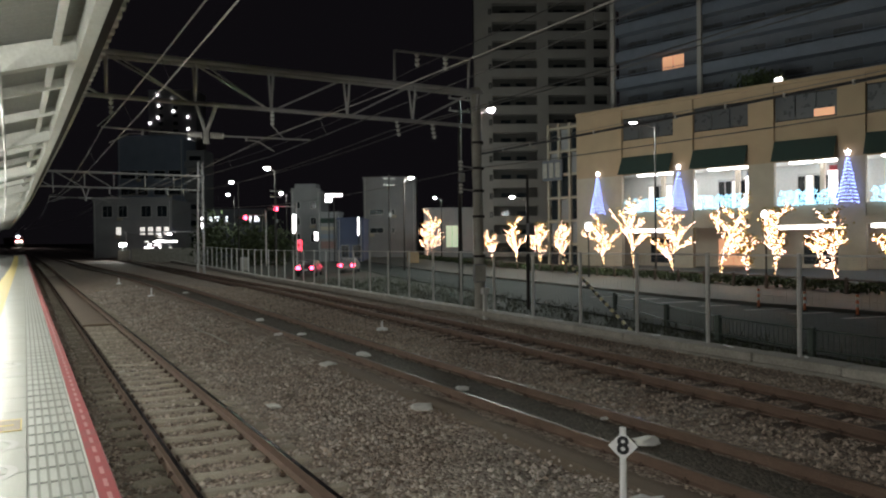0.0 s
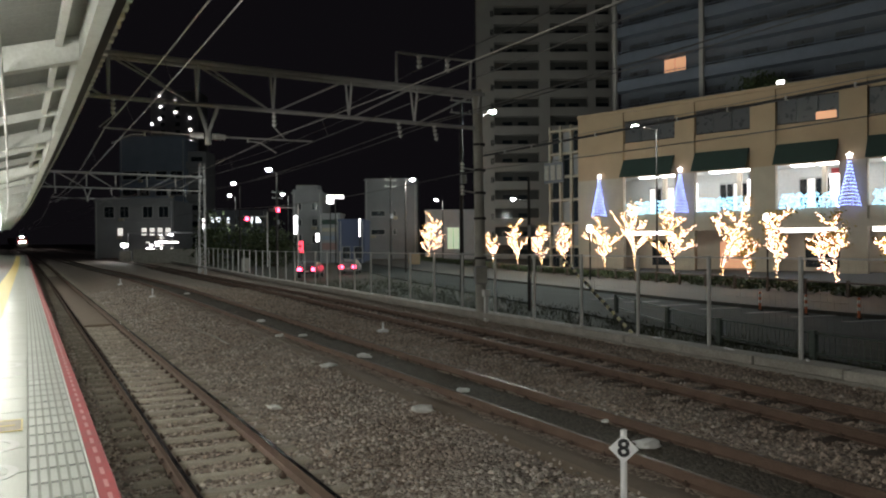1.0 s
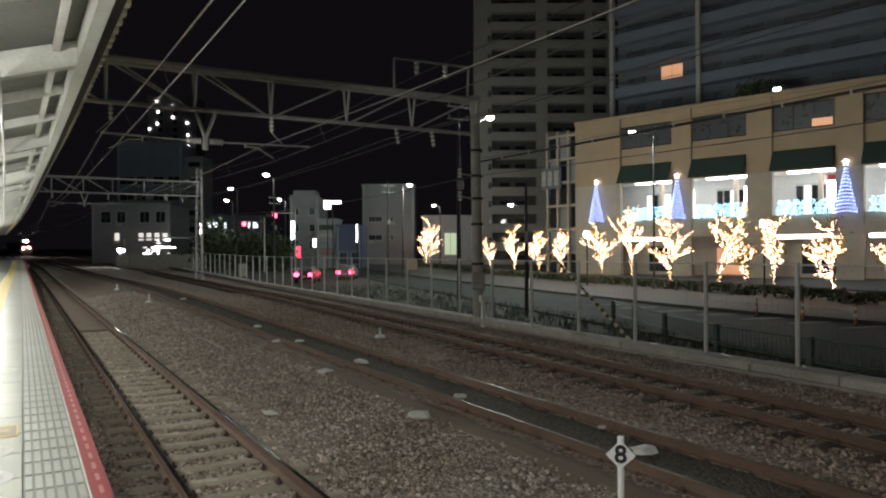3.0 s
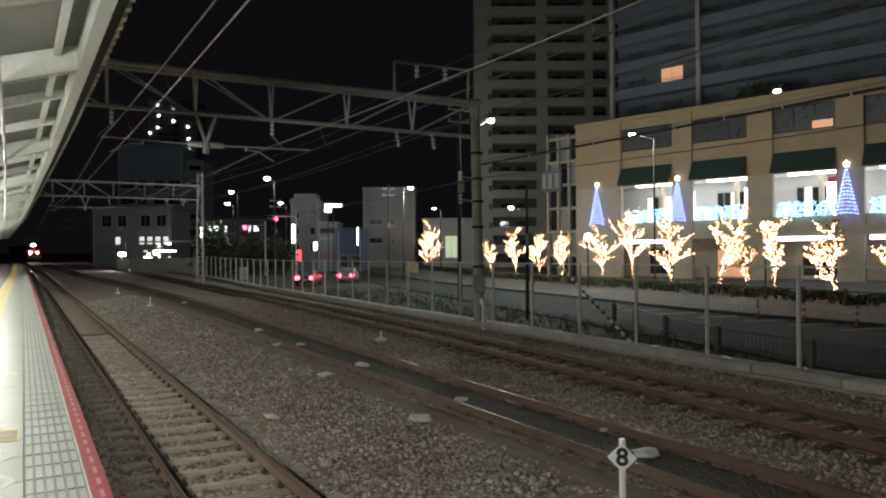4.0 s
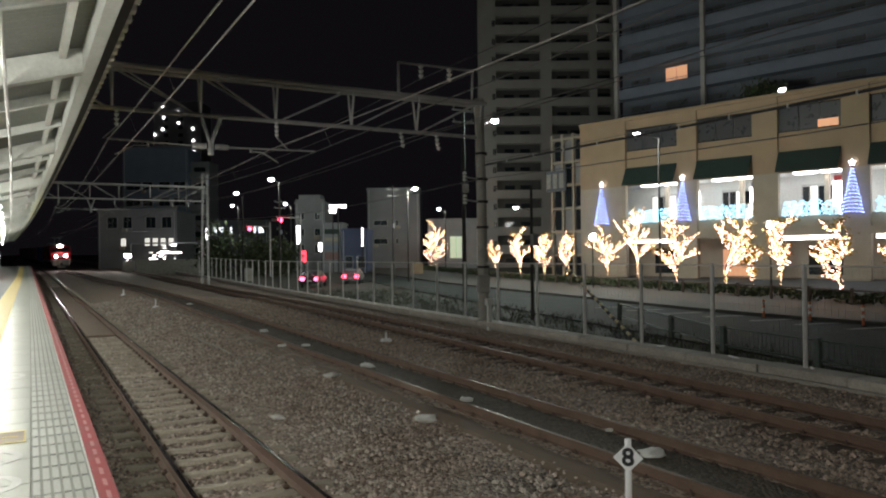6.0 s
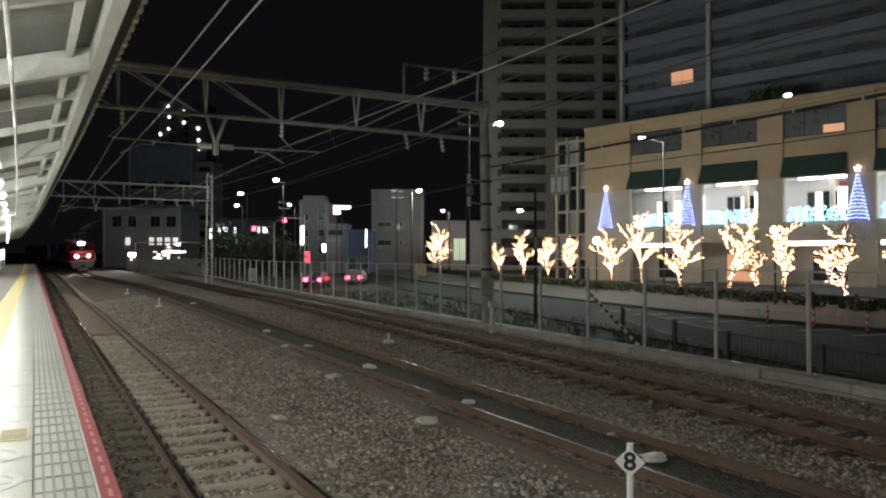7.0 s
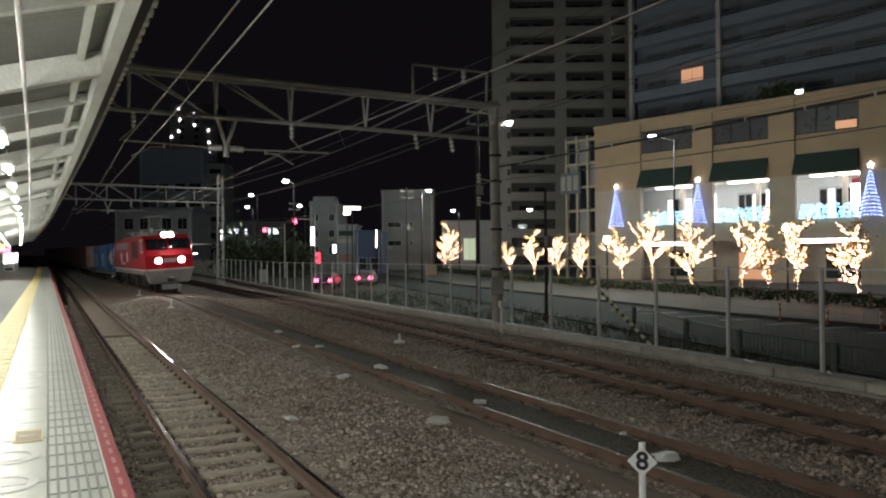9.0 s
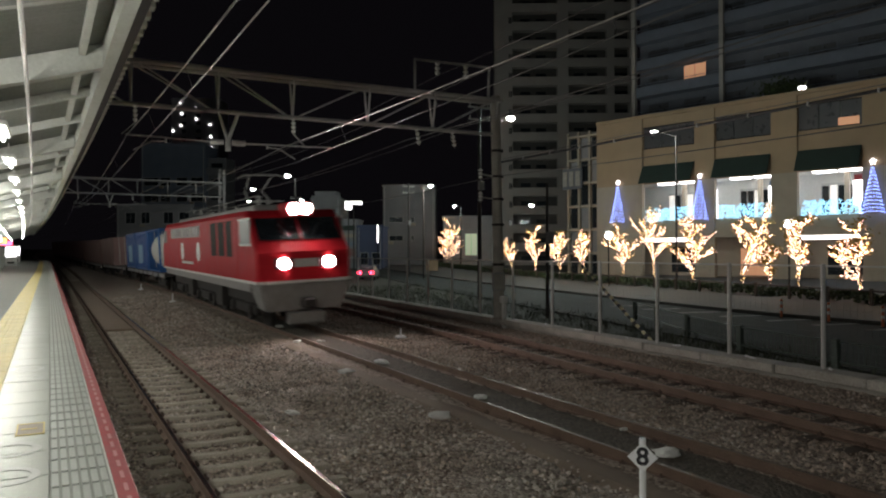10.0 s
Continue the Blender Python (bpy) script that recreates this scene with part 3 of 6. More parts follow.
def ring_mark(x, y, r, w):
    bm = bmesh.new()
    n = 40
    a = [[bm.verts.new((x + rr * math.cos(6.2832 * k / n), y + 1.15 * rr * math.sin(6.2832 * k / n), z)) for k in range(n)] for rr, z in ((r, 1.1018), (r - w, 1.1018), (r - w, 1.1005), (r, 1.1005))]
    for i in range(4):
        for k in range(n):
            bm.faces.new((a[i][k], a[i][(k + 1) % n], a[(i + 1) % 4][(k + 1) % n], a[(i + 1) % 4][k]))
    tagged(link("boarding_ring", bm, M_RIB), "worn pale ring painted on the smooth platform slabs", "marking", "boarding rings")


for y in (4.85, 5.5, 8.6, 9.3, 13.4):
    ring_mark(edge_x(y) - 0.63, y, 0.17, 0.05)
pp = thing("floor_plate", "small orange-framed guide plate on the platform slab", "floor plate", m=pose(0.285 - 0.415, 6.1, 1.1))
part("frame", boxes((-0.09, -0.2, 0.0005, 0.09, -0.175, 0.004), (-0.09, 0.175, 0.0005, 0.09, 0.2, 0.004), (-0.09, -0.175, 0.0005, -0.08, 0.175, 0.004), (0.08, -0.175, 0.0005, 0.09, 0.175, 0.004)), M_YELLOW, pp)
part("face", boxes((-0.08, -0.175, 0.0005, 0.08, 0.175, 0.003)), M_CREAM, pp)
part("writing_bar", boxes((-0.06, -0.02, 0.003, 0.04, 0.02, 0.0042)), M_YELLOW, pp)


def hanging_sign(x, y, z, w, h, face, label):
    s = thing("hanging_sign", label, "sign", "platform signs", pose(x, y, z + canopy_lift(y)))
    part("case", boxes((-w / 2, -0.06, 0, w / 2, 0.06, h), bevel=0.01), M_UNDER, s)
    part("face", boxes((-w / 2 + 0.03, -0.07, 0.03, w / 2 - 0.03, -0.061, h - 0.03)), face, s)
    for k in (-0.4, 0.4):
        part("hanger", rods(((k * w, 0, h), (k * w, 0, h + 0.4), 0.012)), M_STEEL, s)


hanging_sign(-3.4, 52, 3.1, 1.6, 0.45, M_SHOP, "white lit hanging platform sign")
hanging_sign(-3.6, 60, 3.1, 1.8, 0.45, M_AMBER, "amber lit hanging platform sign")
hanging_sign(-3.2, 66, 3.0, 1.2, 0.4, M_REDLAMP, "red lit hanging platform sign")


def kiosk(x, y):
    k = thing("vending_machine", "lit white vending machine on the platform", "vending machine", "vending machines", pose(x, y, 1.1 + grade(y)))
    part("case", boxes((-0.5, -0.35, 0, 0.5, 0.35, 1.85), bevel=0.03), M_WHITE, k)
    part("display", boxes((-0.42, -0.37, 0.8, 0.42, -0.352, 1.7)), M_SHOP, k)
    part("tray", boxes((-0.3, -0.37, 0.15, 0.3, -0.352, 0.35)), M_UNDER, k)


kiosk(-3.3, 80)
kiosk(-3.4, 92)
# ---- overhead line ----
def insulator(bm, p, q, r=0.07, n=6):
    """A string of sheds between two points."""
    p, q = Vector(p), Vector(q)
    rod(bm, p, q, 0.015)
    for k in range(n):
        c = p.lerp(q, (k + 0.5) / n)
        d = (q - p) / n * 0.3
        rod(bm, c - d, c + d, r, r * 0.6, n=8)


def portal(y, x_left, x_right, z_bottom, z_top, nodes, lattice, rack):
    g = grade(y)
    p = thing("catenary_portal", "grey steel truss portal carrying the overhead line", "catenary portal", "catenary portals")
    zb, zt = z_bottom + g, z_top + g
    for s in (-0.26, 0.26):
        part("top_chord", rods(((x_left, y + s, zt), (x_right, y + s, zt), 0.075), n=8), M_PORTAL, p)
    part("bottom_chord", rods(((x_left, y, zb), (x_right, y, zb), 0.065), n=8), M_PORTAL, p)
    for k, x in enumerate(nodes):
        part("upright", rods(((x, y - 0.26, zt), (x, y, zb), 0.035), ((x, y + 0.26, zt), (x, y, zb), 0.035)), M_PORTAL, p)
        if k + 1 < len(nodes):
            a, b = (x + 0.1, nodes[k + 1] - 0.1)
            down = nodes[k + 1] < 7
            for s in (-0.26, 0.26):
                part("diagonal", rods(((a, y + s, zt), (b, y, zb), 0.026) if down else ((a, y, zb), (b, y + s, zt), 0.026)), M_PORTAL, p)
    for x in (x_left, x_right):
        if lattice and x == x_right:
            for sx in (-0.28, 0.28):
                for sy in (-0.28, 0.28):
                    part("mast_leg", rods(((x + sx, y + sy, -0.4), (x + sx * 0.7, y + sy * 0.7, zt + 1.2), 0.04)), M_PORTAL, p)
            segs = []
            for k in range(14):
                z = 0.2 + k * 0.7
                f = 1 - 0.3 * k / 14
                s = 0.28 * f if k % 2 else -0.28 * f
                segs += [((x + s, y - 0.28 * f, z), (x - s, y - 0.28 * f, z + 0.7), 0.02), ((x - 0.28 * f, y + s, z), (x - 0.28 * f, y - s, z + 0.7), 0.02)]
            part("lacing", rods(*segs), M_PORTAL, p)
        else:
            part("mast", rods(((x, y, -0.4), (x - 0.12, y, zt + 0.2), 0.19, 0.16), n=14), M_CONC, p, "concrete mast")
            for zc in (1.9, 3.3, 4.2, 5.0, 5.9):
                part("mast_collar", rods(((x - 0.01 * zc, y, zc), (x - 0.01 * zc, y, zc + 0.09), 0.215), n=14), M_UNDER, p)
            for zc in (4.2, 5.0):
                part("mast_bracket", rods(((x - 0.2, y, zc + 0.05), (x - 0.75, y, zc + 0.1), 0.025)), M_PORTAL, p)
                bm = bmesh.new()
                insulator(bm, (x - 0.75, y, zc - 0.05), (x - 0.75, y, zc + 0.3), 0.09, 3)
                part("bracket_insulator", bm, M_CERAMIC, p)
    if rack:
        part("rack", rods(((10.7, y, zt), (10.7, y, 8.82), 0.045), ((10.7, y, 8.82), (13.6, y, 8.86), 0.045), ((13.6, y, 8.86), (13.55, y, zt), 0.045), n=8), M_PORTAL, p)
        for x in (11.55, 12.65):
            bm = bmesh.new()
            insulator(bm, (x, y, 8.82), (x, y, 8.35), 0.1, 3)
            part("rack_insulator", bm, M_CERAMIC, p)
    # drop post between the two tracks, with arms to both sides
    xc = (t1(y) + t2(y)) / 2 + 0.28
    part("drop_post", rods(((xc - 0.28, y, zb), (xc, y, zb - 0.85), 0.05), ((xc + 0.3, y, zb), (xc, y, zb - 0.85), 0.05), ((xc, y, zb - 0.8), (xc, y, zb - 1.15), 0.08), n=8), M_PORTAL, p)
    for s, reach in ((-1, t1(y) - 0.15), (1, t2(y) + 1.1)):
        bm = bmesh.new()
        insulator(bm, (xc + s * 0.12, y, zb - 0.9), (xc + s * 0.52, y, zb - 0.9), 0.1, 6)
        part("arm_insulator", bm, M_CERAMIC, p)
        ze = zb - 0.85
        part("arm", rods(((xc + s * 0.5, y, zb - 0.9), (reach, y, ze), 0.025)), M_PORTAL, p)
        xt = t1(y) if s < 0 else t2(y)
        a = xt - s * 0.9
        part("steady_arm", rods(((a, y, ze - 0.02), (a, y, ze - 0.16), 0.03), ((a, y, ze - 0.12), (a + s * 0.35, y, ze - 0.14), 0.018), ((a + s * 0.35, y, ze - 0.14), (a + s * 0.85, y, ze - 0.42), 0.018)), M_PORTAL, p)
        bm = bmesh.new()
        insulator(bm, (xt - s * 0.1, y, zb), (xt - s * 0.1, y, zb - 0.5), 0.07, 4)
        part("drop_insulator", bm, M_CERAMIC, p)
        part("stay", rods(((xt - s * 0.1, y, zb - 0.5), (xt + s * 0.25, y, ze), 0.015)), M_PORTAL, p)
    for x, z in ((10.75, zb - 0.5), (12.1, zb - 0.4)):
        bm = bmesh.new()
        insulator(bm, (x, y, zb), (x + 0.1, y, zb - 0.55), 0.08, 4)
        part("drop_insulator", bm, M_CERAMIC, p)
    return p


G1, G2 = 22.06, 68.0
portal(G1, -4.9, 13.97, 6.52, 7.68, [-0.4, 1.95, 4.3, 6.53, 9.0, 11.35, 13.8], False, True)
portal(G2, -4.9, 13.6, 7.35, 8.6, [-0.4, 1.95, 4.3, 6.53, 9.0, 11.35, 13.5], True, False)


def wire(name, label, pts, r, sag=0.0, parts_=8, material=None):
    line = [Vector(pts[0])]
    for a, b in zip(pts, pts[1:]):
        a, b = Vector(a), Vector(b)
        for k in range(1, parts_ + 1):
            f = k / parts_
            line.append(a.lerp(b, f) - Vector((0, 0, 4 * sag * f * (1 - f))))
    bm = tube(bmesh.new(), line, r)
    return tagged(link(name, bm, material or M_WIRE), label, "cable", "overhead wires")


def catenary(line, z0, gap, sag, dip, metal):
    ys = [-28, G1, G2, 118, 168, 218]
    zs = lambda y: grade(y) + (0.9 if y == G2 else 0)
    wire("messenger_wire", "thin grey messenger wire above a track", [(line(y), y, z0 + gap + zs(y)) for y in ys], 0.011, sag, 10, M_CATENARY)
    w = wire("contact_wire", "thin grey contact wire above a track", [(line(y) + (0.2 if k % 2 else -0.2), y, z0 + zs(y)) for k, y in enumerate(ys)], 0.009, dip, 8, metal)
    for (ka, a), (kb, b) in zip(list(enumerate(ys))[:2], list(enumerate(ys))[1:3]):
        for k in range(1, 10):
            f = k / 10
            y = a + (b - a) * f
            x = line(a) * (1 - f) + line(b) * f
            xc = x + (0.2 if ka % 2 else -0.2) * (1 - f) + (0.2 if kb % 2 else -0.2) * f
            base = z0 + zs(a) * (1 - f) + zs(b) * f
            part("dropper", rods(((x, y, base + gap - 4 * sag * f * (1 - f)), (xc, y, base - 4 * dip * f * (1 - f)), 0.006), n=4), M_WIRE, w)


catenary(lambda y: t1(y) - 0.12, 5.17, 0.48, 0.55, 0.33, M_CATENARY)
catenary(lambda y: t2(y) - 0.35, 5.1, 0.52, 0.43, 0.05, M_WIRE)
for dx, z in ((10.4, 6.1), (12.2, 6.6), (11.55, 8.35), (12.65, 8.35), (13.85, 5.05)):
    wire("feeder_cable", "thin dark feeder cable along the line", [(dx - 2.5, -28, z), (dx, G1, z), (dx + 0.3, G2, z + 0.9), (dx - 1.5, 118, z + 1.5), (dx - 5, 180, z + 2.2)], 0.013, 0.5)

# ---- trackside ----
def marker():
    s = thing("stop_marker", "white diamond marker with black 8 on a white post", "sign", m=pose(4.03, 4.31, -0.28, 0, 0, -44))
    part("post", rods(((0, 0.02, -0.1), (0, 0.02, 1.2), 0.026), n=10), M_PLATE, s)
    bm = bmesh.new()
    r = 0.113
    vs = [[bm.verts.new((x, y, 1.06 + z)) for x, z in ((-r, 0), (0, -r), (r, 0), (0, r))] for y in (-0.012, -0.006)]
    for k in range(4):
        bm.faces.new((vs[0][k], vs[0][(k + 1) % 4], vs[1][(k + 1) % 4], vs[1][k]))
    bm.faces.new(vs[0])
    bm.faces.new(vs[1][::-1])
    plate = part("plate", bm, M_PLATE, s)
    cu = bpy.data.curves.new("numeral", "FONT")
    cu.body, cu.size, cu.align_x, cu.align_y, cu.extrude, cu.offset = "8", 0.19, "CENTER", "CENTER", 0.001, 0.005
    ob = new("numeral", cu)
    ob.data.materials.append(M_BLACK)
    ob.parent = plate
    ob.matrix_basis = pose(0, -0.0145, 1.06, 90)


marker()


def low_marker(x, y, h):
    s = thing("track_marker", "small white stub post on a pale base in the ballast", "marker post", "track markers", pose(x, y, -0.2 + max(grade(y), rise(y) + 0.065 - (abs(x - t2(y)) - 1.2) * 0.16)))
    part("base", boxes((-0.16, -0.12, -0.02, 0.16, 0.12, 0.1), bevel=0.05), M_PLATE, s)
    part("stub", rods(((0, 0, 0.1), (0, 0, h), 0.035, 0.03), n=8), M_PLATE, s)


low_marker(9.26, 20.13, 0.3)
low_marker(5.1, 36.9, 0.45)
low_marker(5.0, 49.8, 0.4)

# ---- road ----
def strip(name, label, near, far, y0, y1, z, material, thick=0.05, kind="structure", category="road"):
    bm = bmesh.new()
    ys = span(y0, y1, 5)
    rows = [[bm.verts.new((f(y), y, zz + grade(y))) for f, zz in ((near, z), (far, z), (far, z - thick), (near, z - thick))] for y in ys]
    for a, b in zip(rows, rows[1:]):
        for k in range(4):
            bm.faces.new((a[k], a[(k + 1) % 4], b[(k + 1) % 4], b[k]))
    bm.faces.new(rows[0])
    bm.faces.new(rows[-1][::-1])
    return tagged(link(name, bm, material), label, category, kind=kind)


road_near = lambda y: 13.6 + 0.24 * y if y > 5 else 14.8
road_far = lambda y: 26.3 + 0.2 * max(0.0, y - 22)
strip("road", "dark asphalt street with faint white lane marks", road_near, road_far, -20, 140, -0.3, M_ASPHALT)
strip("pavement", "pale paved sidewalk beyond the street", road_far, lambda y: road_far(y) + 5.5, -20, 140, -0.16, M_PAVING, 0.2, category="pavement")
strip("forecourt", "paved forecourt in front of the shops", lambda y: road_far(y) + 5.496, lambda y: 92, -20, 140, -0.17, M_PAVING, 0.2, category="pavement")
lm = thing("lane_markings", "worn white painted hatch bars at the edge of the asphalt", "road marking", kind="structure")
for y in (10.9, 13.0, 15.0, 17.0, 18.95, 21.2, 23.4, 25.7, 28.0):
    bm = bmesh.new()
    for v in box(bm, 24.3, y - 0.12, -0.299, 26.2, y + 0.12, -0.294):
        v.co.y -= 0.22 * (v.co.x - 25.3)
    part("hatch_bar", bm, M_WORNPAINT, lm)


def hung_cable():
    pts = [(14.0 + 0.25 * k / 10, 22.06 - 4.5 * k, 5.55 - 0.05 * k + 0.006 * k * k) for k in range(11)]
    c = tagged(link("hung_cable", tube(bmesh.new(), pts, 0.035), M_BLACK), "thick black cable hung on a bearer with pale clips", "cable")
    part("bearer", tube(bmesh.new(), [(x, y, z + 0.1) for x, y, z in pts], 0.01), M_WIRE, c)
    for a, b in zip(pts, pts[1:]):
        for j in range(3):
            p = Vector(a).lerp(Vector(b), j / 3)
            part("clip", boxes((p.x - 0.045, p.y - 0.02, p.z - 0.045, p.x + 0.045, p.y + 0.02, p.z + 0.05), bevel=0.01), M_STEEL, c)


hung_cable()
# ---- buildings ----
def window(parent, x0, z0, x1, z1, y=0.0, lit=None, frame_=None, mull=1):
    """A glazed opening: frame proud of the wall and panes set back."""
    w = part("window", boxes((x0 - 0.06, y - 0.05, z0 - 0.08, x1 + 0.06, y + 0.0, z0), (x0 - 0.06, y - 0.05, z1, x1 + 0.06, y, z1 + 0.06), (x0 - 0.06, y - 0.05, z0, x0, y, z1), (x1, y - 0.05, z0, x1 + 0.06, y, z1)), frame_ or M_STEEL, parent)
    for k in range(mull):
        a, b = x0 + (x1 - x0) * k / mull, x0 + (x1 - x0) * (k + 1) / mull
        part("pane", boxes((a + 0.03, y - 0.02, z0, b - 0.03, y - 0.006, z1)), lit if lit else M_GLASS, w)
    return w


def block(name, label, m, w, d, h, wall, cols, rows, lit=(), parapet=0.6, base=-0.6, extra=None, lit_glass=None):
    b = thing(name, label, "building", m=m)
    part("wall", boxes((0, 0, base, w, d, h)), wall, b)
    if isinstance(cols, tuple):
        cols = [list(c) for c in cols]
    else:
        cols = [cols] * len(rows)
    part("roof", boxes((-0.15, -0.15, h, w + 0.15, d + 0.15, h + 0.2), (0, 0, h + 0.2, w, 0.2, h + parapet)), wall, b)
    if extra:
        part("roof_box", boxes((w * 0.05, d * 0.2, h + 0.2, w * 0.8, d * 0.6, h + extra)), wall, b)
    for sx in (0.25, w - 0.35):
        part("downpipe", rods(((sx, -0.07, base), (sx, -0.07, h), 0.05)), M_STEEL, b)
    for i, (z0, z1) in enumerate(rows):
        part("floor_band", boxes((-0.04, -0.06, z0 - 0.75, w + 0.04, -0.004, z0 - 0.6)), wall, b)
        for j, (x0, x1) in enumerate(cols[i]):
            if (i + 2 * j) % 3 == 0 and x0 > 0.6 and z1 - z0 < 2:
                part("air_conditioner", boxes((x0 - 0.1, -0.5, z0 - 0.58, x0 + 0.7, -0.08, z0 - 0.1), bevel=0.03), M_CREAM, b)
            window(b, x0, z0, x1, z1, lit=lit_glass if (i, j) in lit else None, mull=2)
    return b


def tower():
    b = thing("apartment_tower", "tall pale apartment tower with rows of dark balconies", "apartment tower", m=pose(63.9, 102.0, -0.3, 0, 0, -30))
    floors, fh, W = 19, 3.0, 22.7
    # the shade inside the balcony openings is put into the core's colour
    part("core", boxes((0.3, 1.4, 0, W - 0.2, 16, floors * fh)), M_SHADEDWALL, b, "recessed apartment fronts toned dark for the balcony shade")
    for x0, x1 in ((0, 2.3), (2.3, 2.9), (10.2, 12.0), (18.2, 19.4), (21.8, W)):
        part("pier", boxes((x0, 0, 0, x1, 1.6, floors * fh)), M_TOWER, b)
    part("roof", boxes((-0.1, -0.1, floors * fh, W + 0.1, 16, floors * fh + 0.8)), M_TOWER, b)
    for k in range(floors):
        z = k * fh
        for x0, x1 in ((2.9, 10.2), (12.0, 18.2), (19.4, 21.8)):
            bal = part("balcony", boxes((x0, -0.05, z - 0.15, x1, 1.4, z), (x0, -0.05, z, x1, 0.1, z + 1.25)), M_TOWER, b)
            for u in (0.3, 0.65):
                part("balcony_door", boxes((x0 + (x1 - x0) * u - 0.8, 1.36, z + 0.02, x0 + (x1 - x0) * u + 0.8, 1.396, z + 2.1)), M_GLASS, bal)
        if k < 14:
            for u in range(2):
                part("side_window", boxes((2.32 + u * 0.28, -0.03, z + 1.0, 2.5 + u * 0.28, -0.004, z + 2.0)), M_GLASS, b)


def mall():
    b = thing("shopping_building", "tan three-storey shopping building with bright arcades and green awnings", "shopping centre", m=pose(54.23, 65.05, -0.3, 0, 0, -75))
    L = 54.0
    bays = [(5.8, 11.8), (13.9, 19.45), (21.8, 27.2), (29.4, 35.0), (37.2, 42.8), (45.0, 50.6)]
    piers = [(0, 5.8)] + [(a[1], c[0]) for a, c in zip(bays, bays[1:])] + [(50.6, L)]
    for x0, x1 in piers:
        part("pier", boxes((x0, 0, 9.9, x1, 0.5, 17.15)), M_TAN, b)
        part("pier_base", boxes((x0, -0.01, 0, x1, 0.5, 9.9)), M_CREAM, b, "pale stone-clad pier")
    part("parapet", boxes((-0.05, -0.12, 16.9, L, 0.5, 17.25)), M_TAN, b)
    part("roof_slab", boxes((0, 0.5, 16.2, L, 14, 16.5)), M_GREYW, b)
    part("end_wall", boxes((0, 0.5, 0, 0.4, 14, 17.0)), M_TAN, b)
    part("rear_wall", boxes((0, 14, 0, L, 14.3, 17)), M_TAN, b)
    part("arcade_floor", boxes((0.4, 0.5, 5.2, L, 14, 5.75)), M_CREAM, b)
    part("arcade_ceiling", boxes((0.4, 0.5, 10.0, L, 14, 10.3)), M_WHITE, b)
    part("arcade_back_wall", boxes((0.4, 5.0, 5.75, L, 5.2, 10.0)), M_WHITE, b)
    part("upper_back_wall", boxes((0.4, 3.0, 10.3, L, 3.2, 16.2)), M_GREYW, b)
    part("ground_back_wall", boxes((0.4, 4.0, 0, L, 4.2, 5.2)), M_CREAM, b, "beige shop wall")
    rng = random.Random(3)
    for i, (x0, x1) in enumerate(bays):
        part("upper_spandrel", boxes((x0, 0.24, 9.9, x1, 0.5, 13.6)), M_TAN, b)
        part("lintel", boxes((x0, 0.16, 15.95, x1, 0.5, 16.9)), M_TAN, b)
        part("arcade_parapet", boxes((x0, 0.16, 4.9, x1, 0.45, 5.95)), M_CREAM, b)
        bm = bmesh.new()
        vs = box(bm, x0 + 0.05, -0.02, 9.9, x1 - 0.05, 0.055, 11.8)
        for v in vs:
            if v.co.z < 10.5 and v.co.y < 0:
                v.co.y -= 0.9
            if v.co.z < 10.5 and v.co.y > 0:
                v.co.y = -0.85
        part("awning", bm, M_GREENAWN, b, "dark green sloping awning")
        w = part("window", boxes((x0, 0.3, 13.6, x1, 0.4, 13.7), (x0, 0.3, 15.85, x1, 0.4, 15.95)), M_UNDER, b)
        for k in range(3):
            a = x0 + (x1 - x0) * k / 3
            part("pane", boxes((a + 0.04, 0.33, 13.7, a + (x1 - x0) / 3 - 0.04, 0.36, 15.85)), M_HAZY, w)
        if i == 2:
            part("lit_blind", boxes((x1 - 2.0, 0.31, 13.72, x1 - 0.3, 0.327, 14.4)), M_WARM, b, "warm lit lower window pane")
        # arcade interior: ceiling lights, lit shop fronts, dark doors
        for k in range(2):
            cx = x0 + (x1 - x0) * (0.3 + 0.42 * k)
            part("ceiling_lamp", boxes((cx - 0.9, 1.6, 9.86, cx + 0.9, 2.6, 9.98)), M_SHOP, b, "bright ceiling light panel")
        part("shop_front", boxes((x1 - 2.3, 4.9, 5.76, x1 - 0.1, 4.99, 9.2)), M_SHOP, b, "glowing shop front")
        sf = part("shop_glazing", boxes((x0 + 0.3, 4.88, 5.76, x1 - 2.5, 4.99, 6.0), (x0 + 0.3, 4.88, 8.9, x1 - 2.5, 4.99, 9.1), *[(x0 + 0.3 + 0.72 * k, 4.86, 6.0, x0 + 0.36 + 0.72 * k, 4.99, 8.9) for k in range(5)]), M_STEEL, b, "steel-framed shop glazing")
        for k in range(4):
            part("pane", boxes((x0 + 0.38 + 0.72 * k, 4.93, 6.02, x0 + 1.0 + 0.72 * k, 4.96, 8.88)), M_SHOPDIM if (k + i) % 3 == 0 else M_GLASS, sf)
        part("shop_board", boxes((x1 - 2.2, 4.8, 9.25, x1 - 0.2, 4.98, 9.75)), M_RED if i % 2 == 0 else M_BLUEW, b, "plain coloured shop board")
        for k in range(3):
            part("display_table", boxes((x1 - 2.0 + 0.7 * k, 3.6, 5.76, x1 - 1.5 + 0.7 * k, 4.0, 6.9 + 0.3 * (k % 2)), bevel=0.03), M_UNDER if k % 2 else M_CREAM, b)
        part("arcade_column", boxes((x0 + 3.0, 2.9, 5.76, x0 + 3.4, 3.3, 9.99)), M_CREAM, b)
        # string lights along the arcade parapet
        bm = bmesh.new()
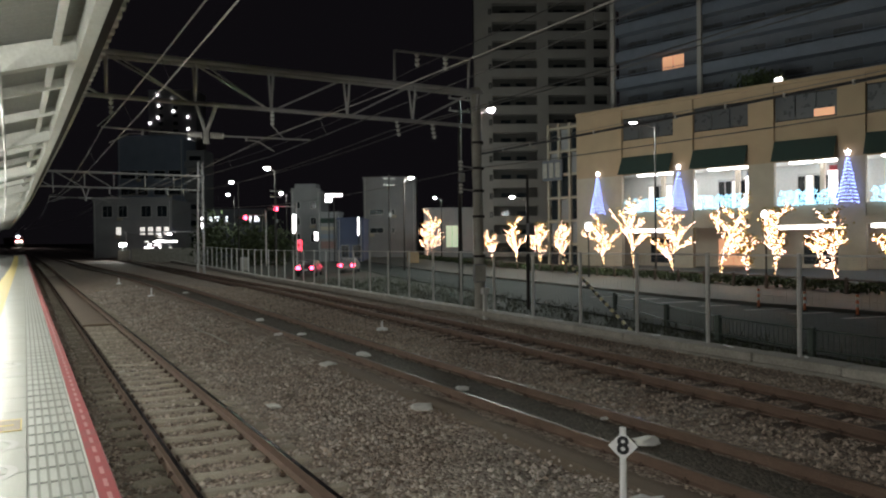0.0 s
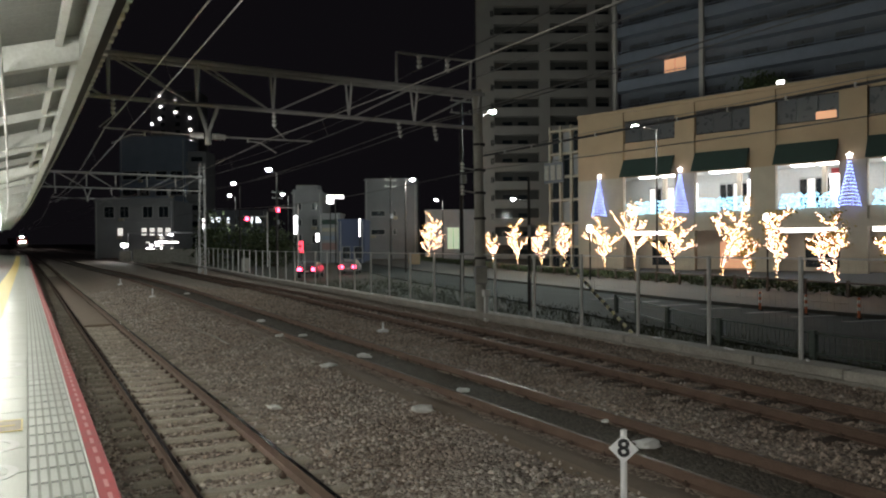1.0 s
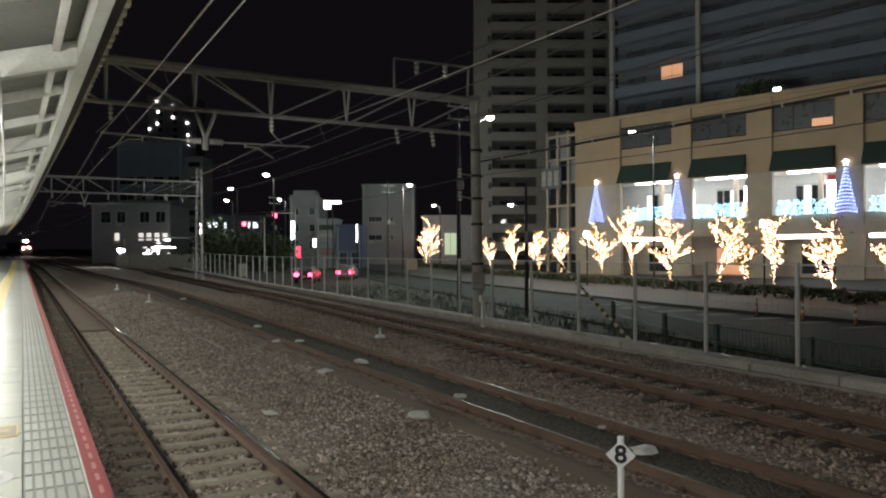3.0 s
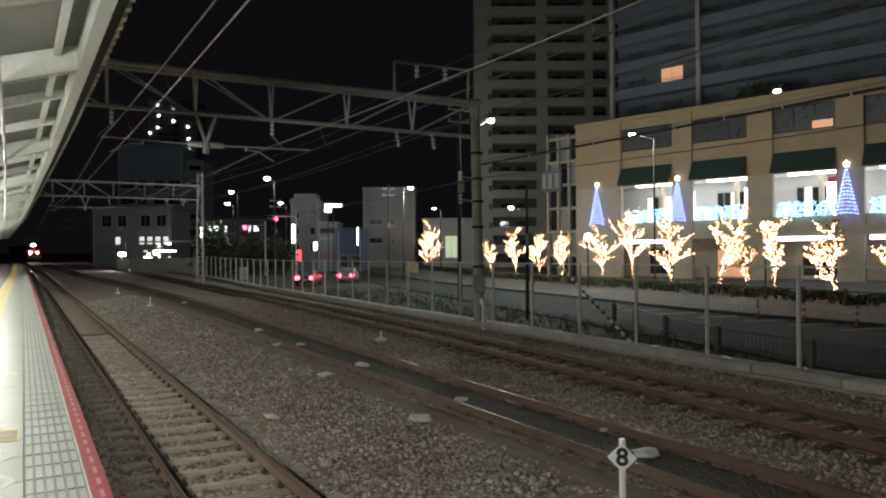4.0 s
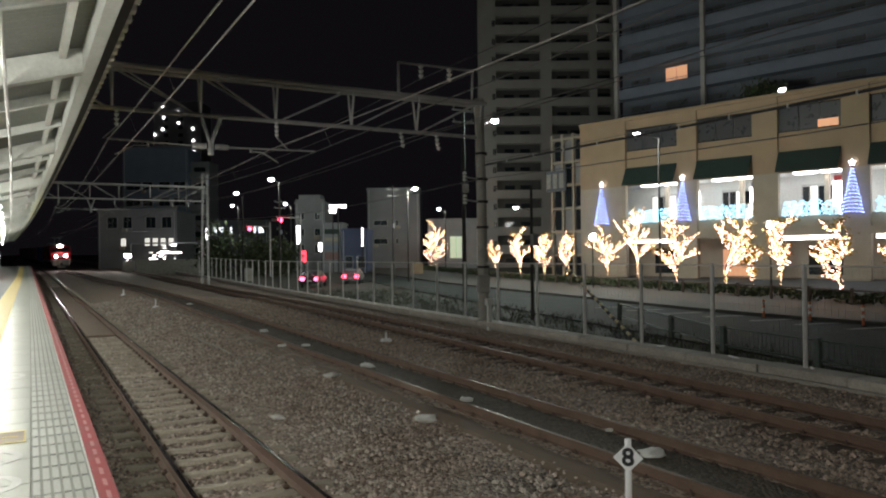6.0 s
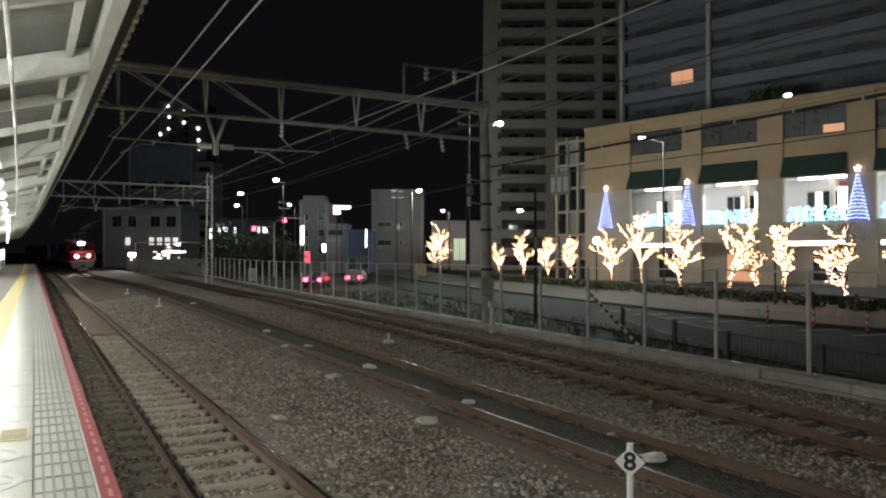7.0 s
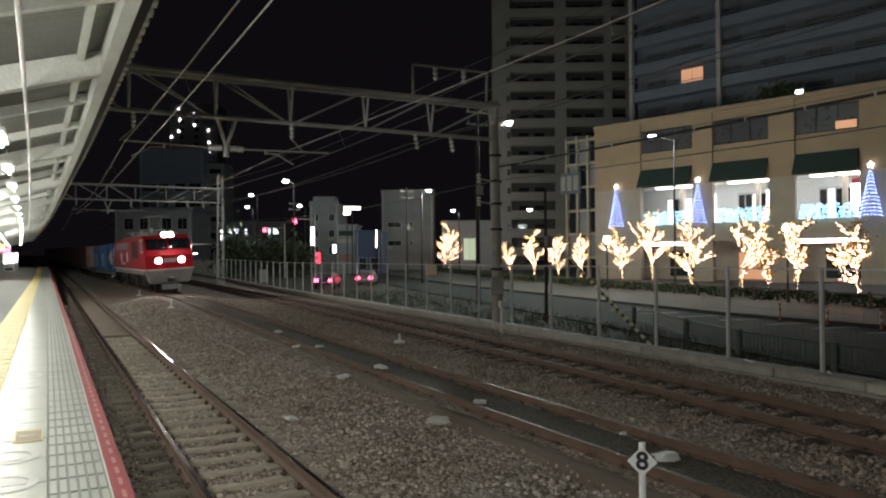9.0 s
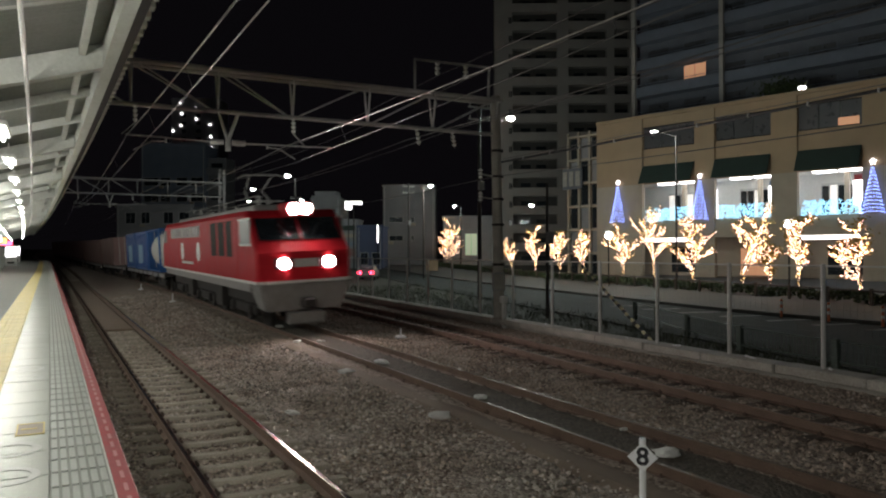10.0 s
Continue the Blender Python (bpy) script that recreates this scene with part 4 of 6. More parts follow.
        for k in range(420):
            x, z = rng.uniform(x0 + 0.4, x1 - 0.05), rng.uniform(5.9, 7.25)
            r = 0.045
            box(bm, x - r, -0.1, z - r, x + r, -0.04 + rng.uniform(0, 0.06), z + r)
        tagged(part("led_curtain", bm, M_CYAN, b, "cyan string-light curtain"), kind="stuff")
        # ground floor shops
        part("shop_fascia", boxes((x0, -0.3, 4.1, x1, 0.06, 4.85)), M_CREAM, b)
        if i in (2, 3, 0):
            part("shop_window", boxes((x0 + 1.2, 3.9, 0.5, x1 - 0.4, 3.98, 3.2)), M_GLASS, b)
            part("fascia_light", boxes((x0 + 0.5, -0.36, 3.75, x1 - 0.2, -0.05, 4.08)), M_SHOP, b, "white strip light over the shops")
        else:
            part("shop_window", boxes((x0 + 0.8, 3.9, 0.3, x1 - 0.8, 3.98, 3.0)), M_WARM, b)
    # apartments set back above
    a = thing("apartment_block", "dim grey apartment block with balconies above the shops", "apartment building", m=pose(54.23, 65.05, 16.2, 0, 0, -75))
    part("wall", boxes((1.9, 6.0, 0, L, 14, 26)), M_RECESS, a)
    for k in range(8):
        z = 0.9 + 3.1 * k
        part("balcony", boxes((1.9, 4.6, z - 0.2, L, 6.0, z), (1.9, 4.6, z, L, 4.72, z + 0.95)), M_BAND, a)
        for j in range(11):
            x = 3.0 + 4.4 * j
            lit = (k, j) == (1, 1)
            window(a, x, z + 0.1 + (0.3 if j % 2 else 0), x + 2.6, z + (2.75 if lit else 2.15), y=5.99, lit=M_WARM if lit else M_HAZY, frame_=M_BAND, mull=2)
        part("balcony_rail", rods(((1.9, 4.66, z + 1.2), (L, 4.66, z + 1.2), 0.03)), M_BLUEW, a)
    for x in (2.0, 12.5):
        part("downpipe_column", boxes((x - 0.22, 4.35, -0.6, x + 0.22, 4.8, 26)), M_TOWER, a)
    return b


def stair_wing():
    b = thing("stair_wing", "pale glazed stair wing with a glazed front at the building end", "building", m=pose(54.23, 65.05, -0.3, 0, 0, -75))
    part("core", boxes((-4.6, 2.0, 0, -0.1, 9, 15.6)), M_GREYW, b)
    for x in (-4.6, -3.1, -1.6, -0.35):
        part("mullion", boxes((x, 0.6, 0, x + 0.25, 0.9, 16.6)), M_CREAM, b)
    for k in range(6):
        z = 2.7 * k
        part("transom", boxes((-4.6, 0.62, z + 2.45, -0.1, 2.0, z + 2.7)), M_CREAM, b)
        for x in (-4.3, -2.8, -1.3):
            part("pane", boxes((x, 1.0, z + 0.1, x + 1.15, 1.05, z + 2.4)), M_GLASS if (k + int(x)) % 3 else M_GREYW, b)
    sg = thing("wall_sign", "weathered white sign panel with plain dark letter shapes", "sign", m=pose(54.23, 65.05, -0.3, 0, 0, -75))
    part("panel", boxes((-5.0, 0.2, 10.0, -2.2, 0.4, 12.4)), M_RECESS, sg)
    for x in (-4.85, -3.95, -3.05):
        part("letter_bar", boxes((x, 0.1, 10.35, x + 0.6, 0.198, 12.05)), M_CONC, sg)


mall(), tower(), stair_wing()
office = block("office_building", "dim blue-grey mid-rise building beside the line", pose(15.4, 152.3, 0.6, 0, 0, -29.5), 12.4, 7, 22.5, M_BLUEW,
               [(0.5, 3.3), (3.7, 5.6), (6.8, 8.9), (9.6, 11.9)], [(2.5 + 3.1 * k, 4.0 + 3.1 * k) for k in range(5)])
for k in range(6):
    # open balconies stacked on the narrower wing
    bal = part("balcony", boxes((12.4, 0.4, 1.6 + 3.1 * k, 15.9, 1.6, 1.8 + 3.1 * k), (12.4, 0.4, 1.8 + 3.1 * k, 15.9, 0.52, 2.8 + 3.1 * k)), M_GREYW, office)
    part("balcony_door", boxes((13.0, 1.55, 1.8 + 3.1 * k, 15.2, 1.595, 3.8 + 3.1 * k)), M_GLASS, bal)
part("wing_wall", boxes((12.405, 1.6, -0.6, 15.9, 7, 20.4)), M_GREYW, office)
block("low_shop_building", "low white building with lit ground floor windows", pose(9.6, 132.5, 0.6, 0, 0, -29.5), 12.8, 9, 9.4, M_GREYW,
      ([(3.7, 4.5), (7.6, 8.4), (8.9, 9.7), (10.2, 11.0), (11.5, 12.3)], [(1.5, 3.1), (4.1, 5.5), (7.8, 9.4), (10.4, 12.0)]), [(3.9, 5.1), (6.8, 8.6)],
      lit=((0, 0), (0, 1), (0, 2), (0, 3), (0, 4)), lit_glass=M_SHOPDIM)
block("narrow_building", "narrow pale building at the crossing", pose(34.5, 106.9, 0, 0, 0, -29.5), 4.4, 8, 10.4, M_GREYW, [(0.5, 1.3), (2.9, 3.7)], [(3, 4.2), (5.6, 6.6), (8.0, 9.0)], extra=1.4)
block("grey_building", "plain grey four-storey building", pose(47.9, 110.8, 0, 0, 0, -29.5), 8.5, 9, 13.2, M_GREYW, [(1.0, 3.2), (4.6, 5.0)], [(4.4, 5.2), (7.4, 8.2)], parapet=0.3)
block("blue_low_building", "low dark blue shop building", pose(37.8, 96.6, 0, 0, 0, -29.5), 3.6, 7, 6.0, M_NAVY, [(0.5, 1.5), (2.1, 3.2)], [(0.8, 2.4)], parapet=0.3)
board = block("sign_building", "slim pale shop building clad in plain sign panels", pose(36.0, 99.6, 0, 0, 0, -29.5), 2.9, 5, 7.0, M_GREYW, [], [], parapet=0.2)
for z, h, m in ((5.6, 0.7, M_GREENAWN), (4.6, 0.5, M_CREAM), (2.0, 1.0, M_BROWNBOX), (3.4, 0.6, M_BLUEW)):
    part("sign_panel", boxes((0.4, -0.06, z, 2.5, -0.004, z + h)), m, board)
clinic = block("white_low_building", "low pale building with a lit window and a green cross", pose(55.5, 104.2, 0, 0, 0, -29.5), 8.2, 7, 8.0, M_GREYW, [(3.5, 5.4)], [(2.0, 5.4)], lit=((0, 0),), lit_glass=M_PALEGREEN, parapet=0.3)
part("cross_sign", boxes((1.9, -0.08, 5.7, 2.8, -0.01, 6.0), (2.2, -0.08, 5.4, 2.5, -0.012, 6.3)), M_CROSS, clinic, "plain green cross shape")
block("crossing_building", "dark low building beyond the crossing with cool lit windows", pose(28.4, 137.0, 0.6, 0, 0, -29.5), 10.5, 6, 8.4, M_RECESS,
      [(0.6, 1.1), (1.5, 2.3), (2.6, 3.0), (3.5, 3.9), (7.8, 8.2), (8.7, 9.6)], [(6.3, 7.3)], lit=((0, 0), (0, 1), (0, 3), (0, 4), (0, 5)), lit_glass=M_COOL, parapet=0.2)
ft = block("far_tower", "distant apartment tower with lit stair landings", pose(44.0, 320, 0, 0, 0, -29.5), 19.5, 12, 66, M_GREYW, [(4, 6), (10, 12)], [(20 + 3.2 * k, 21.6 + 3.2 * k) for k in range(13)])
for x, z in ((3.6, 64.5), (4.2, 60), (3.8, 55.2), (0.6, 53), (10, 62.3), (10.2, 57.8), (16, 55.4), (16.2, 50.5), (16.4, 46)):
    part("landing_light", boxes((x - 0.42, -0.4, z - 0.42, x + 0.42, -0.05, z + 0.42), bevel=0.12), M_SHOP, ft)

# ---- illuminated trees ----
def bead_mesh(bm, p, r):
    o = [bm.verts.new(p + Vector(d) * r) for d in ((1, 0, 0), (0, 1, 0), (-1, 0, 0), (0, -1, 0), (0, 0, 1), (0, 0, -1))]
    for f in ((0, 1, 4), (1, 2, 4), (2, 3, 4), (3, 0, 4), (1, 0, 5), (2, 1, 5), (3, 2, 5), (0, 3, 5)):
        bm.faces.new([o[i] for i in f])


def lit_tree(x, y, h, wide, seed, density=1.0):
    rng = random.Random(seed)
    z0 = -0.16 + grade(y)
    t = thing("illuminated_tree", "small street tree wrapped in warm white string lights", "tree", "illuminated trees", pose(x, y, z0))
    wood, led, leaf = bmesh.new(), bmesh.new(), bmesh.new()
    segs = []
    trunk = 0.22 * h

    def limb(p, d, length, r, depth):
        q = p + d * length
        rod(wood, p, q, r, r * 0.65, n=5)
        segs.append((p, q, r))
        if depth == 0:
            return
        for _ in range(3 if depth > 1 else 2):
            e = (d + Vector((rng.uniform(-1, 1), rng.uniform(-1, 1), rng.uniform(-0.2, 0.7))) * wide).normalized()
            limb(p.lerp(q, rng.uniform(0.4, 1)), e, length * rng.uniform(0.5, 0.78), r * 0.6, depth - 1)

    limb(Vector((0, 0, 0)), Vector((rng.uniform(-0.05, 0.05), 0, 1)).normalized(), trunk, 0.07, 0)
    # a wavering leader with limbs that leave it at uneven heights and turn upwards
    p, d = Vector((0, 0, trunk * 0.95)), Vector((0, 0, 1))
    for k in range(5):
        d = (d + Vector((rng.uniform(-0.3, 0.3), rng.uniform(-0.3, 0.3), 0.25))).normalized()
        q = p + d * h * 0.135
        rod(wood, p, q, 0.055 - 0.009 * k, 0.046 - 0.009 * k, n=5)
        segs.append((p, q, 0.055 - 0.009 * k))
        for _ in range(3 if k < 4 else 2):
            a = rng.uniform(0, 6.28)
            lean = wide * rng.uniform(0.7, 2.0)
            e = Vector((math.cos(a) * lean, math.sin(a) * lean, rng.uniform(0.35, 1.2))).normalized()
            limb(p.lerp(q, rng.random()), e, h * rng.uniform(0.13, 0.28) * (1.15 - 0.13 * k), 0.035, 2 if rng.random() < 0.55 else 1)
        p = q
    for p, q, r in segs:
        n = int((q - p).length / 0.06 * density)
        for k in range(n):
            c = p.lerp(q, (k + rng.random()) / max(1, n))
            if c.z < 0.2 or rng.random() < 0.15:
                continue
            off = Vector((rng.uniform(-1, 1), rng.uniform(-1, 1), rng.uniform(-1, 1))) * (r + (0.05 if r < 0.06 else 0.0))
            bead_mesh(led, c + off, rng.uniform(0.02, 0.052))
    for p, q, r in segs:
        if r > 0.03:
            continue
        for _ in range(9):
            c = p.lerp(q, rng.uniform(0.4, 1.1)) + Vector((rng.uniform(-0.25, 0.25), rng.uniform(-0.25, 0.25), rng.uniform(-0.15, 0.25)))
            a = Vector((rng.uniform(-1, 1), rng.uniform(-1, 1), rng.uniform(-1, 1))).normalized() * 0.08
            b_ = a.orthogonal() * 0.6
            leaf.faces.new([leaf.verts.new(c + v) for v in (a, b_, -a, -b_)])
    part("trunk", wood, M_BARK, t)
    tagged(part("light_string", led, M_LED, t, "warm white string lights wound on the limbs"), kind="stuff")
    tagged(part("leaves", leaf, M_TREELEAF, t), kind="stuff")


TREE_X = lambda y: 37 + 0.22 * (y - 25)
for k, (y, h, wide) in enumerate([(19.4, 4.4, 0.75), (23.3, 4.3, 0.8), (27.6, 4.9, 0.8), (29.8, 2.9, 0.35), (32.3, 5.5, 0.62), (37.4, 5.2, 0.8), (42.4, 6.5, 0.62), (46.9, 4.8, 0.7), (54.0, 5.0, 0.6), (59.0, 5.0, 0.55),
                                  (65.0, 5.2, 0.65), (72.0, 4.0, 0.5), (96.6, 7.2, 0.6), (99, 6, 0.8)]):
    lit_tree(TREE_X(y), y, h, wide, 20 + k, 0.5 if y == 29.8 else 1.0)


def light_cone(x, seed):
    """A flat cone of blue lamps on the facade, with a star."""
    m = pose(54.23, 65.05, -0.3, 0, 0, -75) @ pose(x, -0.25, 5.9)
    t = thing("light_tree", "tall blue string-light cone with a white star on the facade", "light decoration", "blue light trees", m)
    bm = bmesh.new()
    rng = random.Random(seed)
    rows = 13
    for k in range(rows):
        f = k / rows
        w = 0.85 * (1 - f) + 0.05
        n = int(14 * w) + 3
        for j in range(n):
            a = math.pi * (j + rng.random() * 0.5) / n
            bead_mesh(bm, Vector((-math.cos(a) * w, -math.sin(a) * w * 0.5, 4.0 * f + 0.15 * math.sin(a))), 0.048)
    tagged(part("light_string", bm, M_BLUELED, t, "blue string lights"), kind="stuff")
    segs = [((math.cos(a) * 0.88, -abs(math.sin(a)) * 0.5, 0), (0, 0, 4.05), 0.012) for a in (0.02, 0.8, 1.57, 2.3, 3.12)]
    part("frame", rods(*segs), M_UNDER, t)
    bm = bmesh.new()
    c = [bm.verts.new((0, y, 4.35)) for y in (-0.12, 0.12)]
    ring = [bm.verts.new(((0.34 if k % 2 == 0 else 0.16) * math.sin(k * math.pi / 5), 0, 4.35 + (0.34 if k % 2 == 0 else 0.16) * math.cos(k * math.pi / 5))) for k in range(10)]
    for k in range(10):
        for v in c:
            bm.faces.new((v, ring[k], ring[(k + 1) % 10]))
    part("star", bm, M_SHOP, t, "glowing white star")


for x in (2.95, 12.5, 28.1, 43.9):
    light_cone(x, int(x))


def street_lamp(hx, hy, hz, px, py, watts):
    base = -0.2 + grade(py)
    t = thing("street_lamp", "tall grey street lamp with a bright white head", "street lamp", "street lamps", pose(px, py, base))
    dx, dy, dz = hx - px, hy - py, hz - base
    part("pole", rods(((0, 0, 0), (0, 0, dz - 0.3), 0.09, 0.055), n=10), M_UNDER, t)
    part("arm", rods(((0, 0, dz - 0.35), (dx, dy, dz + 0.06), 0.03)), M_UNDER, t)
    bm = bmesh.new()
    lathe(bm, [(0.05, 0.16), (0.2, 0.12), (0.27, 0.0)], 14, (dx, dy, dz))
    part("hood", bm, M_UNDER, t)
    bm = bmesh.new()
    lathe(bm, [(0.25, -0.005), (0.22, -0.1), (0.13, -0.18), (0.04, -0.21)], 14, (dx, dy, dz))
    part("lens", bm, M_STREET, t, "glowing white lens")
    if watts:
        lamp("street_light", (hx, hy, hz - 0.45), watts, (0.9, 1.0, 0.93), 0.2)


street_lamp(25.9, 39.4, 11.0, 25.3, 40.0, 1650)
street_lamp(38.1, 39.4, 11.0, 39.6, 38.8, 1100)
street_lamp(17.7, 61.2, 9.0, 18.3, 61.0, 150)
street_lamp(18.3, 75.9, 9.0, 18.9, 75.7, 0)
street_lamp(22.7, 96.3, 9.2, 23.4, 96, 300)
street_lamp(28.7, 93.0, 9.3, 29.3, 92.6, 260)
street_lamp(32.8, 64.2, 9.0, 32.2, 64.6, 1150)
street_lamp(50.8, 92.0, 9.1, 51.6, 91.6, 520)
street_lamp(40.2, 57.7, 6.9, 41.4, 57.0, 500)

# ---- cars ----
def car(m, paint, label):
    c = thing("car", label, "car", "waiting cars", m)
    prof = [(-2.1, 0.35), (-2.15, 0.75), (-1.95, 0.95), (-1.55, 1.42), (0.3, 1.45), (1.0, 1.0), (1.9, 0.85), (2.1, 0.6), (2.08, 0.35)]
    bm = bmesh.new()
    sides = [[bm.verts.new((s * (0.84 if z < 1.1 else 0.68), -y, z)) for y, z in prof] for s in (-1, 1)]
    n = len(prof)
    for k in range(n):
        bm.faces.new((sides[0][k], sides[0][(k + 1) % n], sides[1][(k + 1) % n], sides[1][k]))
    bm.faces.new(sides[0])
    bm.faces.new(sides[1][::-1])
    bmesh.ops.bevel(bm, geom=bm.edges[:], offset=0.05, segments=1, affect="EDGES")
    part("body", bm, paint, c)
    part("rear_window", boxes((-0.6, 1.6, 0.98, 0.6, 1.98, 1.02)), M_GLASS, c).matrix_basis = pose(0, 0.35, 0.2)
    for sx in (-0.62, 0.62):
        part("tail_light", boxes((sx - 0.2, 2.06, 0.62, sx + 0.2, 2.2, 0.92), bevel=0.03), M_REDLAMP, c, "glowing red tail light")
    part("number_plate", boxes((-0.2, 2.12, 0.55, 0.2, 2.2, 0.66)), M_WHITE, c)
    for sx in (-0.78, 0.78):
        for yy in (-1.3, 1.3):
            part("wheel", rods(((sx - 0.1, yy, 0.31), (sx + 0.1, yy, 0.31), 0.31), n=14), M_TYRE, c)
    return c


# local +y of a car points back towards its tail
car(pose(22.1, 63.3, -0.3, 0, 0, 150), M_CARBODY, "dark hatchback waiting with red tail lights lit")
car(pose(27.8, 68.0, -0.3, 0, 0, 150), M_SILVER, "silver estate car waiting with red tail lights lit")

# ---- traffic signals ----
def signal(x, y, z, px):
    t = thing("traffic_signal", "red traffic signal on an arm over the street", "traffic light", "traffic signals", pose(px, y, -0.2 + grade(y)))
    part("pole", rods(((0, 0, 0), (0, 0, z + 0.8), 0.08), ((0, 0, z + 0.3), (x - px, 0, z + 0.3), 0.04), n=8), M_STEEL, t)
    part("housing", boxes((x - px - 0.6, -0.1, z - 0.2, x - px + 0.6, 0.1, z + 0.2), bevel=0.05), M_UNDER, t)
    bm = bmesh.new()
    bmesh.ops.create_uvsphere(bm, u_segments=12, v_segments=8, radius=0.24)
    ob = part("red_lens", bm, M_REDLAMP, t, "glowing red lens")
    ob.matrix_basis = pose(x - px + 0.38, -0.12, z)


signal(21.7, 85.4, 5.6, 24.5)
signal(23.3, 78.7, 6.4, 26.0)


# roof terrace above the shops
def terrace():
    rng = np.random.default_rng(5)
    base = pose(54.23, 65.05, -0.3, 0, 0, -75)
    t = thing("terrace_shrub", "dark potted shrub on the roof terrace", "shrub", m=base @ pose(20.0, 1.2, 16.5))
    part("pot", rods(((0, 0, 0), (0, 0, 0.6), 0.5, 0.6), n=10), M_CONC, t)
    n = 900
    p = rng.normal(size=(n, 3)) * (0.9, 0.4, 0.45) + (0, 0, 1.3)
    a, b = rng.normal(size=(n, 3)) * 0.12, rng.normal(size=(n, 3)) * 0.08
    me = bpy.data.meshes.new("foliage")
    me.from_pydata(np.stack([p + a, p + b, p - a, p - b], 1).reshape(-1, 3).tolist(), [], (np.arange(n)[:, None] * 4 + np.arange(4)).tolist())
    me.materials.append(M_LEAF)
    f = new("foliage", me)
    f.parent = t
    tagged(f, kind="stuff")
    g = thing("terrace_light", "small white lamp on the roof terrace", "lamp", m=base @ pose(21.9, 1.0, 16.5))
    part("post", rods(((0, 0, 0), (0, 0, 1.0), 0.04)), M_UNDER, g)
    part("lens", boxes((-0.35, -0.1, 1.0, 0.35, 0.1, 1.35), bevel=0.08), M_SHOP, g)


terrace()
# ---- small things along the street and the line ----
M_PALEYELLOW = mat("faded_yellow", (0.8, 0.74, 0.5), (0.7, 0.62, 0.36), 0.5, 0, 5, 0.05)

bm = bmesh.new()
tube(bm, [(4.47 + 0.16 * min(1, (50 - y) / 8) - 0.004 * max(0, 36 - y) + 0.03 * math.sin(y * 1.3), y, -0.155 + 0.012 * math.sin(y * 2.1)) for y in span(19.5, 50, 0.5)], 0.022)
tagged(link("ground_cable", bm, M_CONC), "thin pale cable lying along the ballast", "cable")

def stained_bed():
    bm = bmesh.new()
    rows = []
    for y in span(-8, 60, 0.2) + span(61, 110, 1.0):
        rows.append([bm.verts.new((t2(y) + x, y, -0.1 + rise(y) + cant(y) * (0.5 + x / 1.133) + 0.02 * noise.noise((x * 6, y * 6, 1)) - (0.05 if abs(x) > 0.45 else 0))) for x in (-0.5, -0.4, -0.25, -0.1, 0.05, 0.2, 0.35, 0.5)])
    for a, b in zip(rows, rows[1:]):
        for k in range(7):
            bm.faces.new((a[k], a[k + 1], b[k + 1], b[k]))
    tagged(link("stained_ballast", bm, M_OILY, smooth_faces=True), "dark oil-stained ballast between the main rails", "ballast", kind="structure")


stained_bed()
tagged(link("dirt_strip", sweep(lambda y: t2(y) - 0.95, span(-8, 60, 0.5), [(-0.46, -0.26), (0.2, -0.26), (0.2, -0.15), (0.1, -0.13), (-0.05, -0.11), (-0.25, -0.115), (-0.46, -0.2)], lambda y: rise(y) - 0.1 * cant(y)), M_DIRT), "fine brown dirt beside the main rail", "dirt", kind="structure")


tagged(link("track_bed_dirt", sweep(t1, span(26.6, 72, 1.0), [(-0.5, -0.2), (0.5, -0.2), (0.5, -0.14), (0.3, -0.125), (0.0, -0.12), (-0.3, -0.125), (-0.5, -0.14)]), M_DIRT), "fine brown dirt covering the sleepers of the platform track", "dirt", kind="structure")


def rubble(x, y, s, seed):
    rng = random.Random(seed)
    bm = bmesh.new()
    bmesh.ops.create_icosphere(bm, subdivisions=2, radius=1.0)
    for v in bm.verts:
        v.co = Vector((v.co.x * s, v.co.y * s * 0.6, v.co.z * s * 0.32)) * 1.2 * (0.8 + 0.4 * noise.noise(v.co * 1.7 + Vector((seed, 0, 0))))
    ob = tagged(link("pale_stone", bm, M_WHITE), "pale flat lump of concrete lying in the ballast", "stone", "pale stones")
    ob.matrix_basis = pose(x, y, (-0.07 if abs(x - t2(y)) < 0.45 else -0.115) + rise(y) + cant(y) * 0.4, rng.uniform(-8, 8), rng.uniform(-8, 8), rng.uniform(-40, 20))


for k, (x, y, s) in enumerate([(5.24, 9.94, 0.19), (5.39, 14.4, 0.2), (6.44, 15.0, 0.17), (6.58, 6.63, 0.2), (5.05, 5.15, 0.22), (6.36, 10.64, 0.14), (6.46, 23.3, 0.15), (3.4, 6.1, 0.13), (3.3, 11.2, 0.12),
                              (6.45, 19.2, 0.13), (6.07, 19.8, 0.2), (6.95, 7.8, 0.08), (6.64, 36.9, 0.16)]):
    rubble(x, y, s, k)


def utility_pole(x, y, h, r=0.13, arms=True):
    p = thing("utility_pole", "slim dark utility pole beside the street", "utility pole", "utility poles", pose(x, y, -0.36 + grade(y)))
    part("pole", rods(((0, 0, 0), (0, 0, h), r, r * 0.65), n=10), M_UNDER, p)
    for z in (h - 0.4, h - 1.1) if arms else ():
        part("crossarm", boxes((-0.7, -0.04, z - 0.04, 0.7, 0.04, z + 0.04)), M_STEEL, p)
        for k in (-0.6, 0, 0.6):
            bm = bmesh.new()
            insulator(bm, (k, 0, z + 0.04), (k, 0, z + 0.22), 0.045, 2)
            part("pin_insulator", bm, M_CERAMIC, p)
    part("cable_box", boxes((-0.16, -0.32, h * 0.55, 0.16, -0.1, h * 0.55 + 0.5), bevel=0.03), M_GREYW, p)


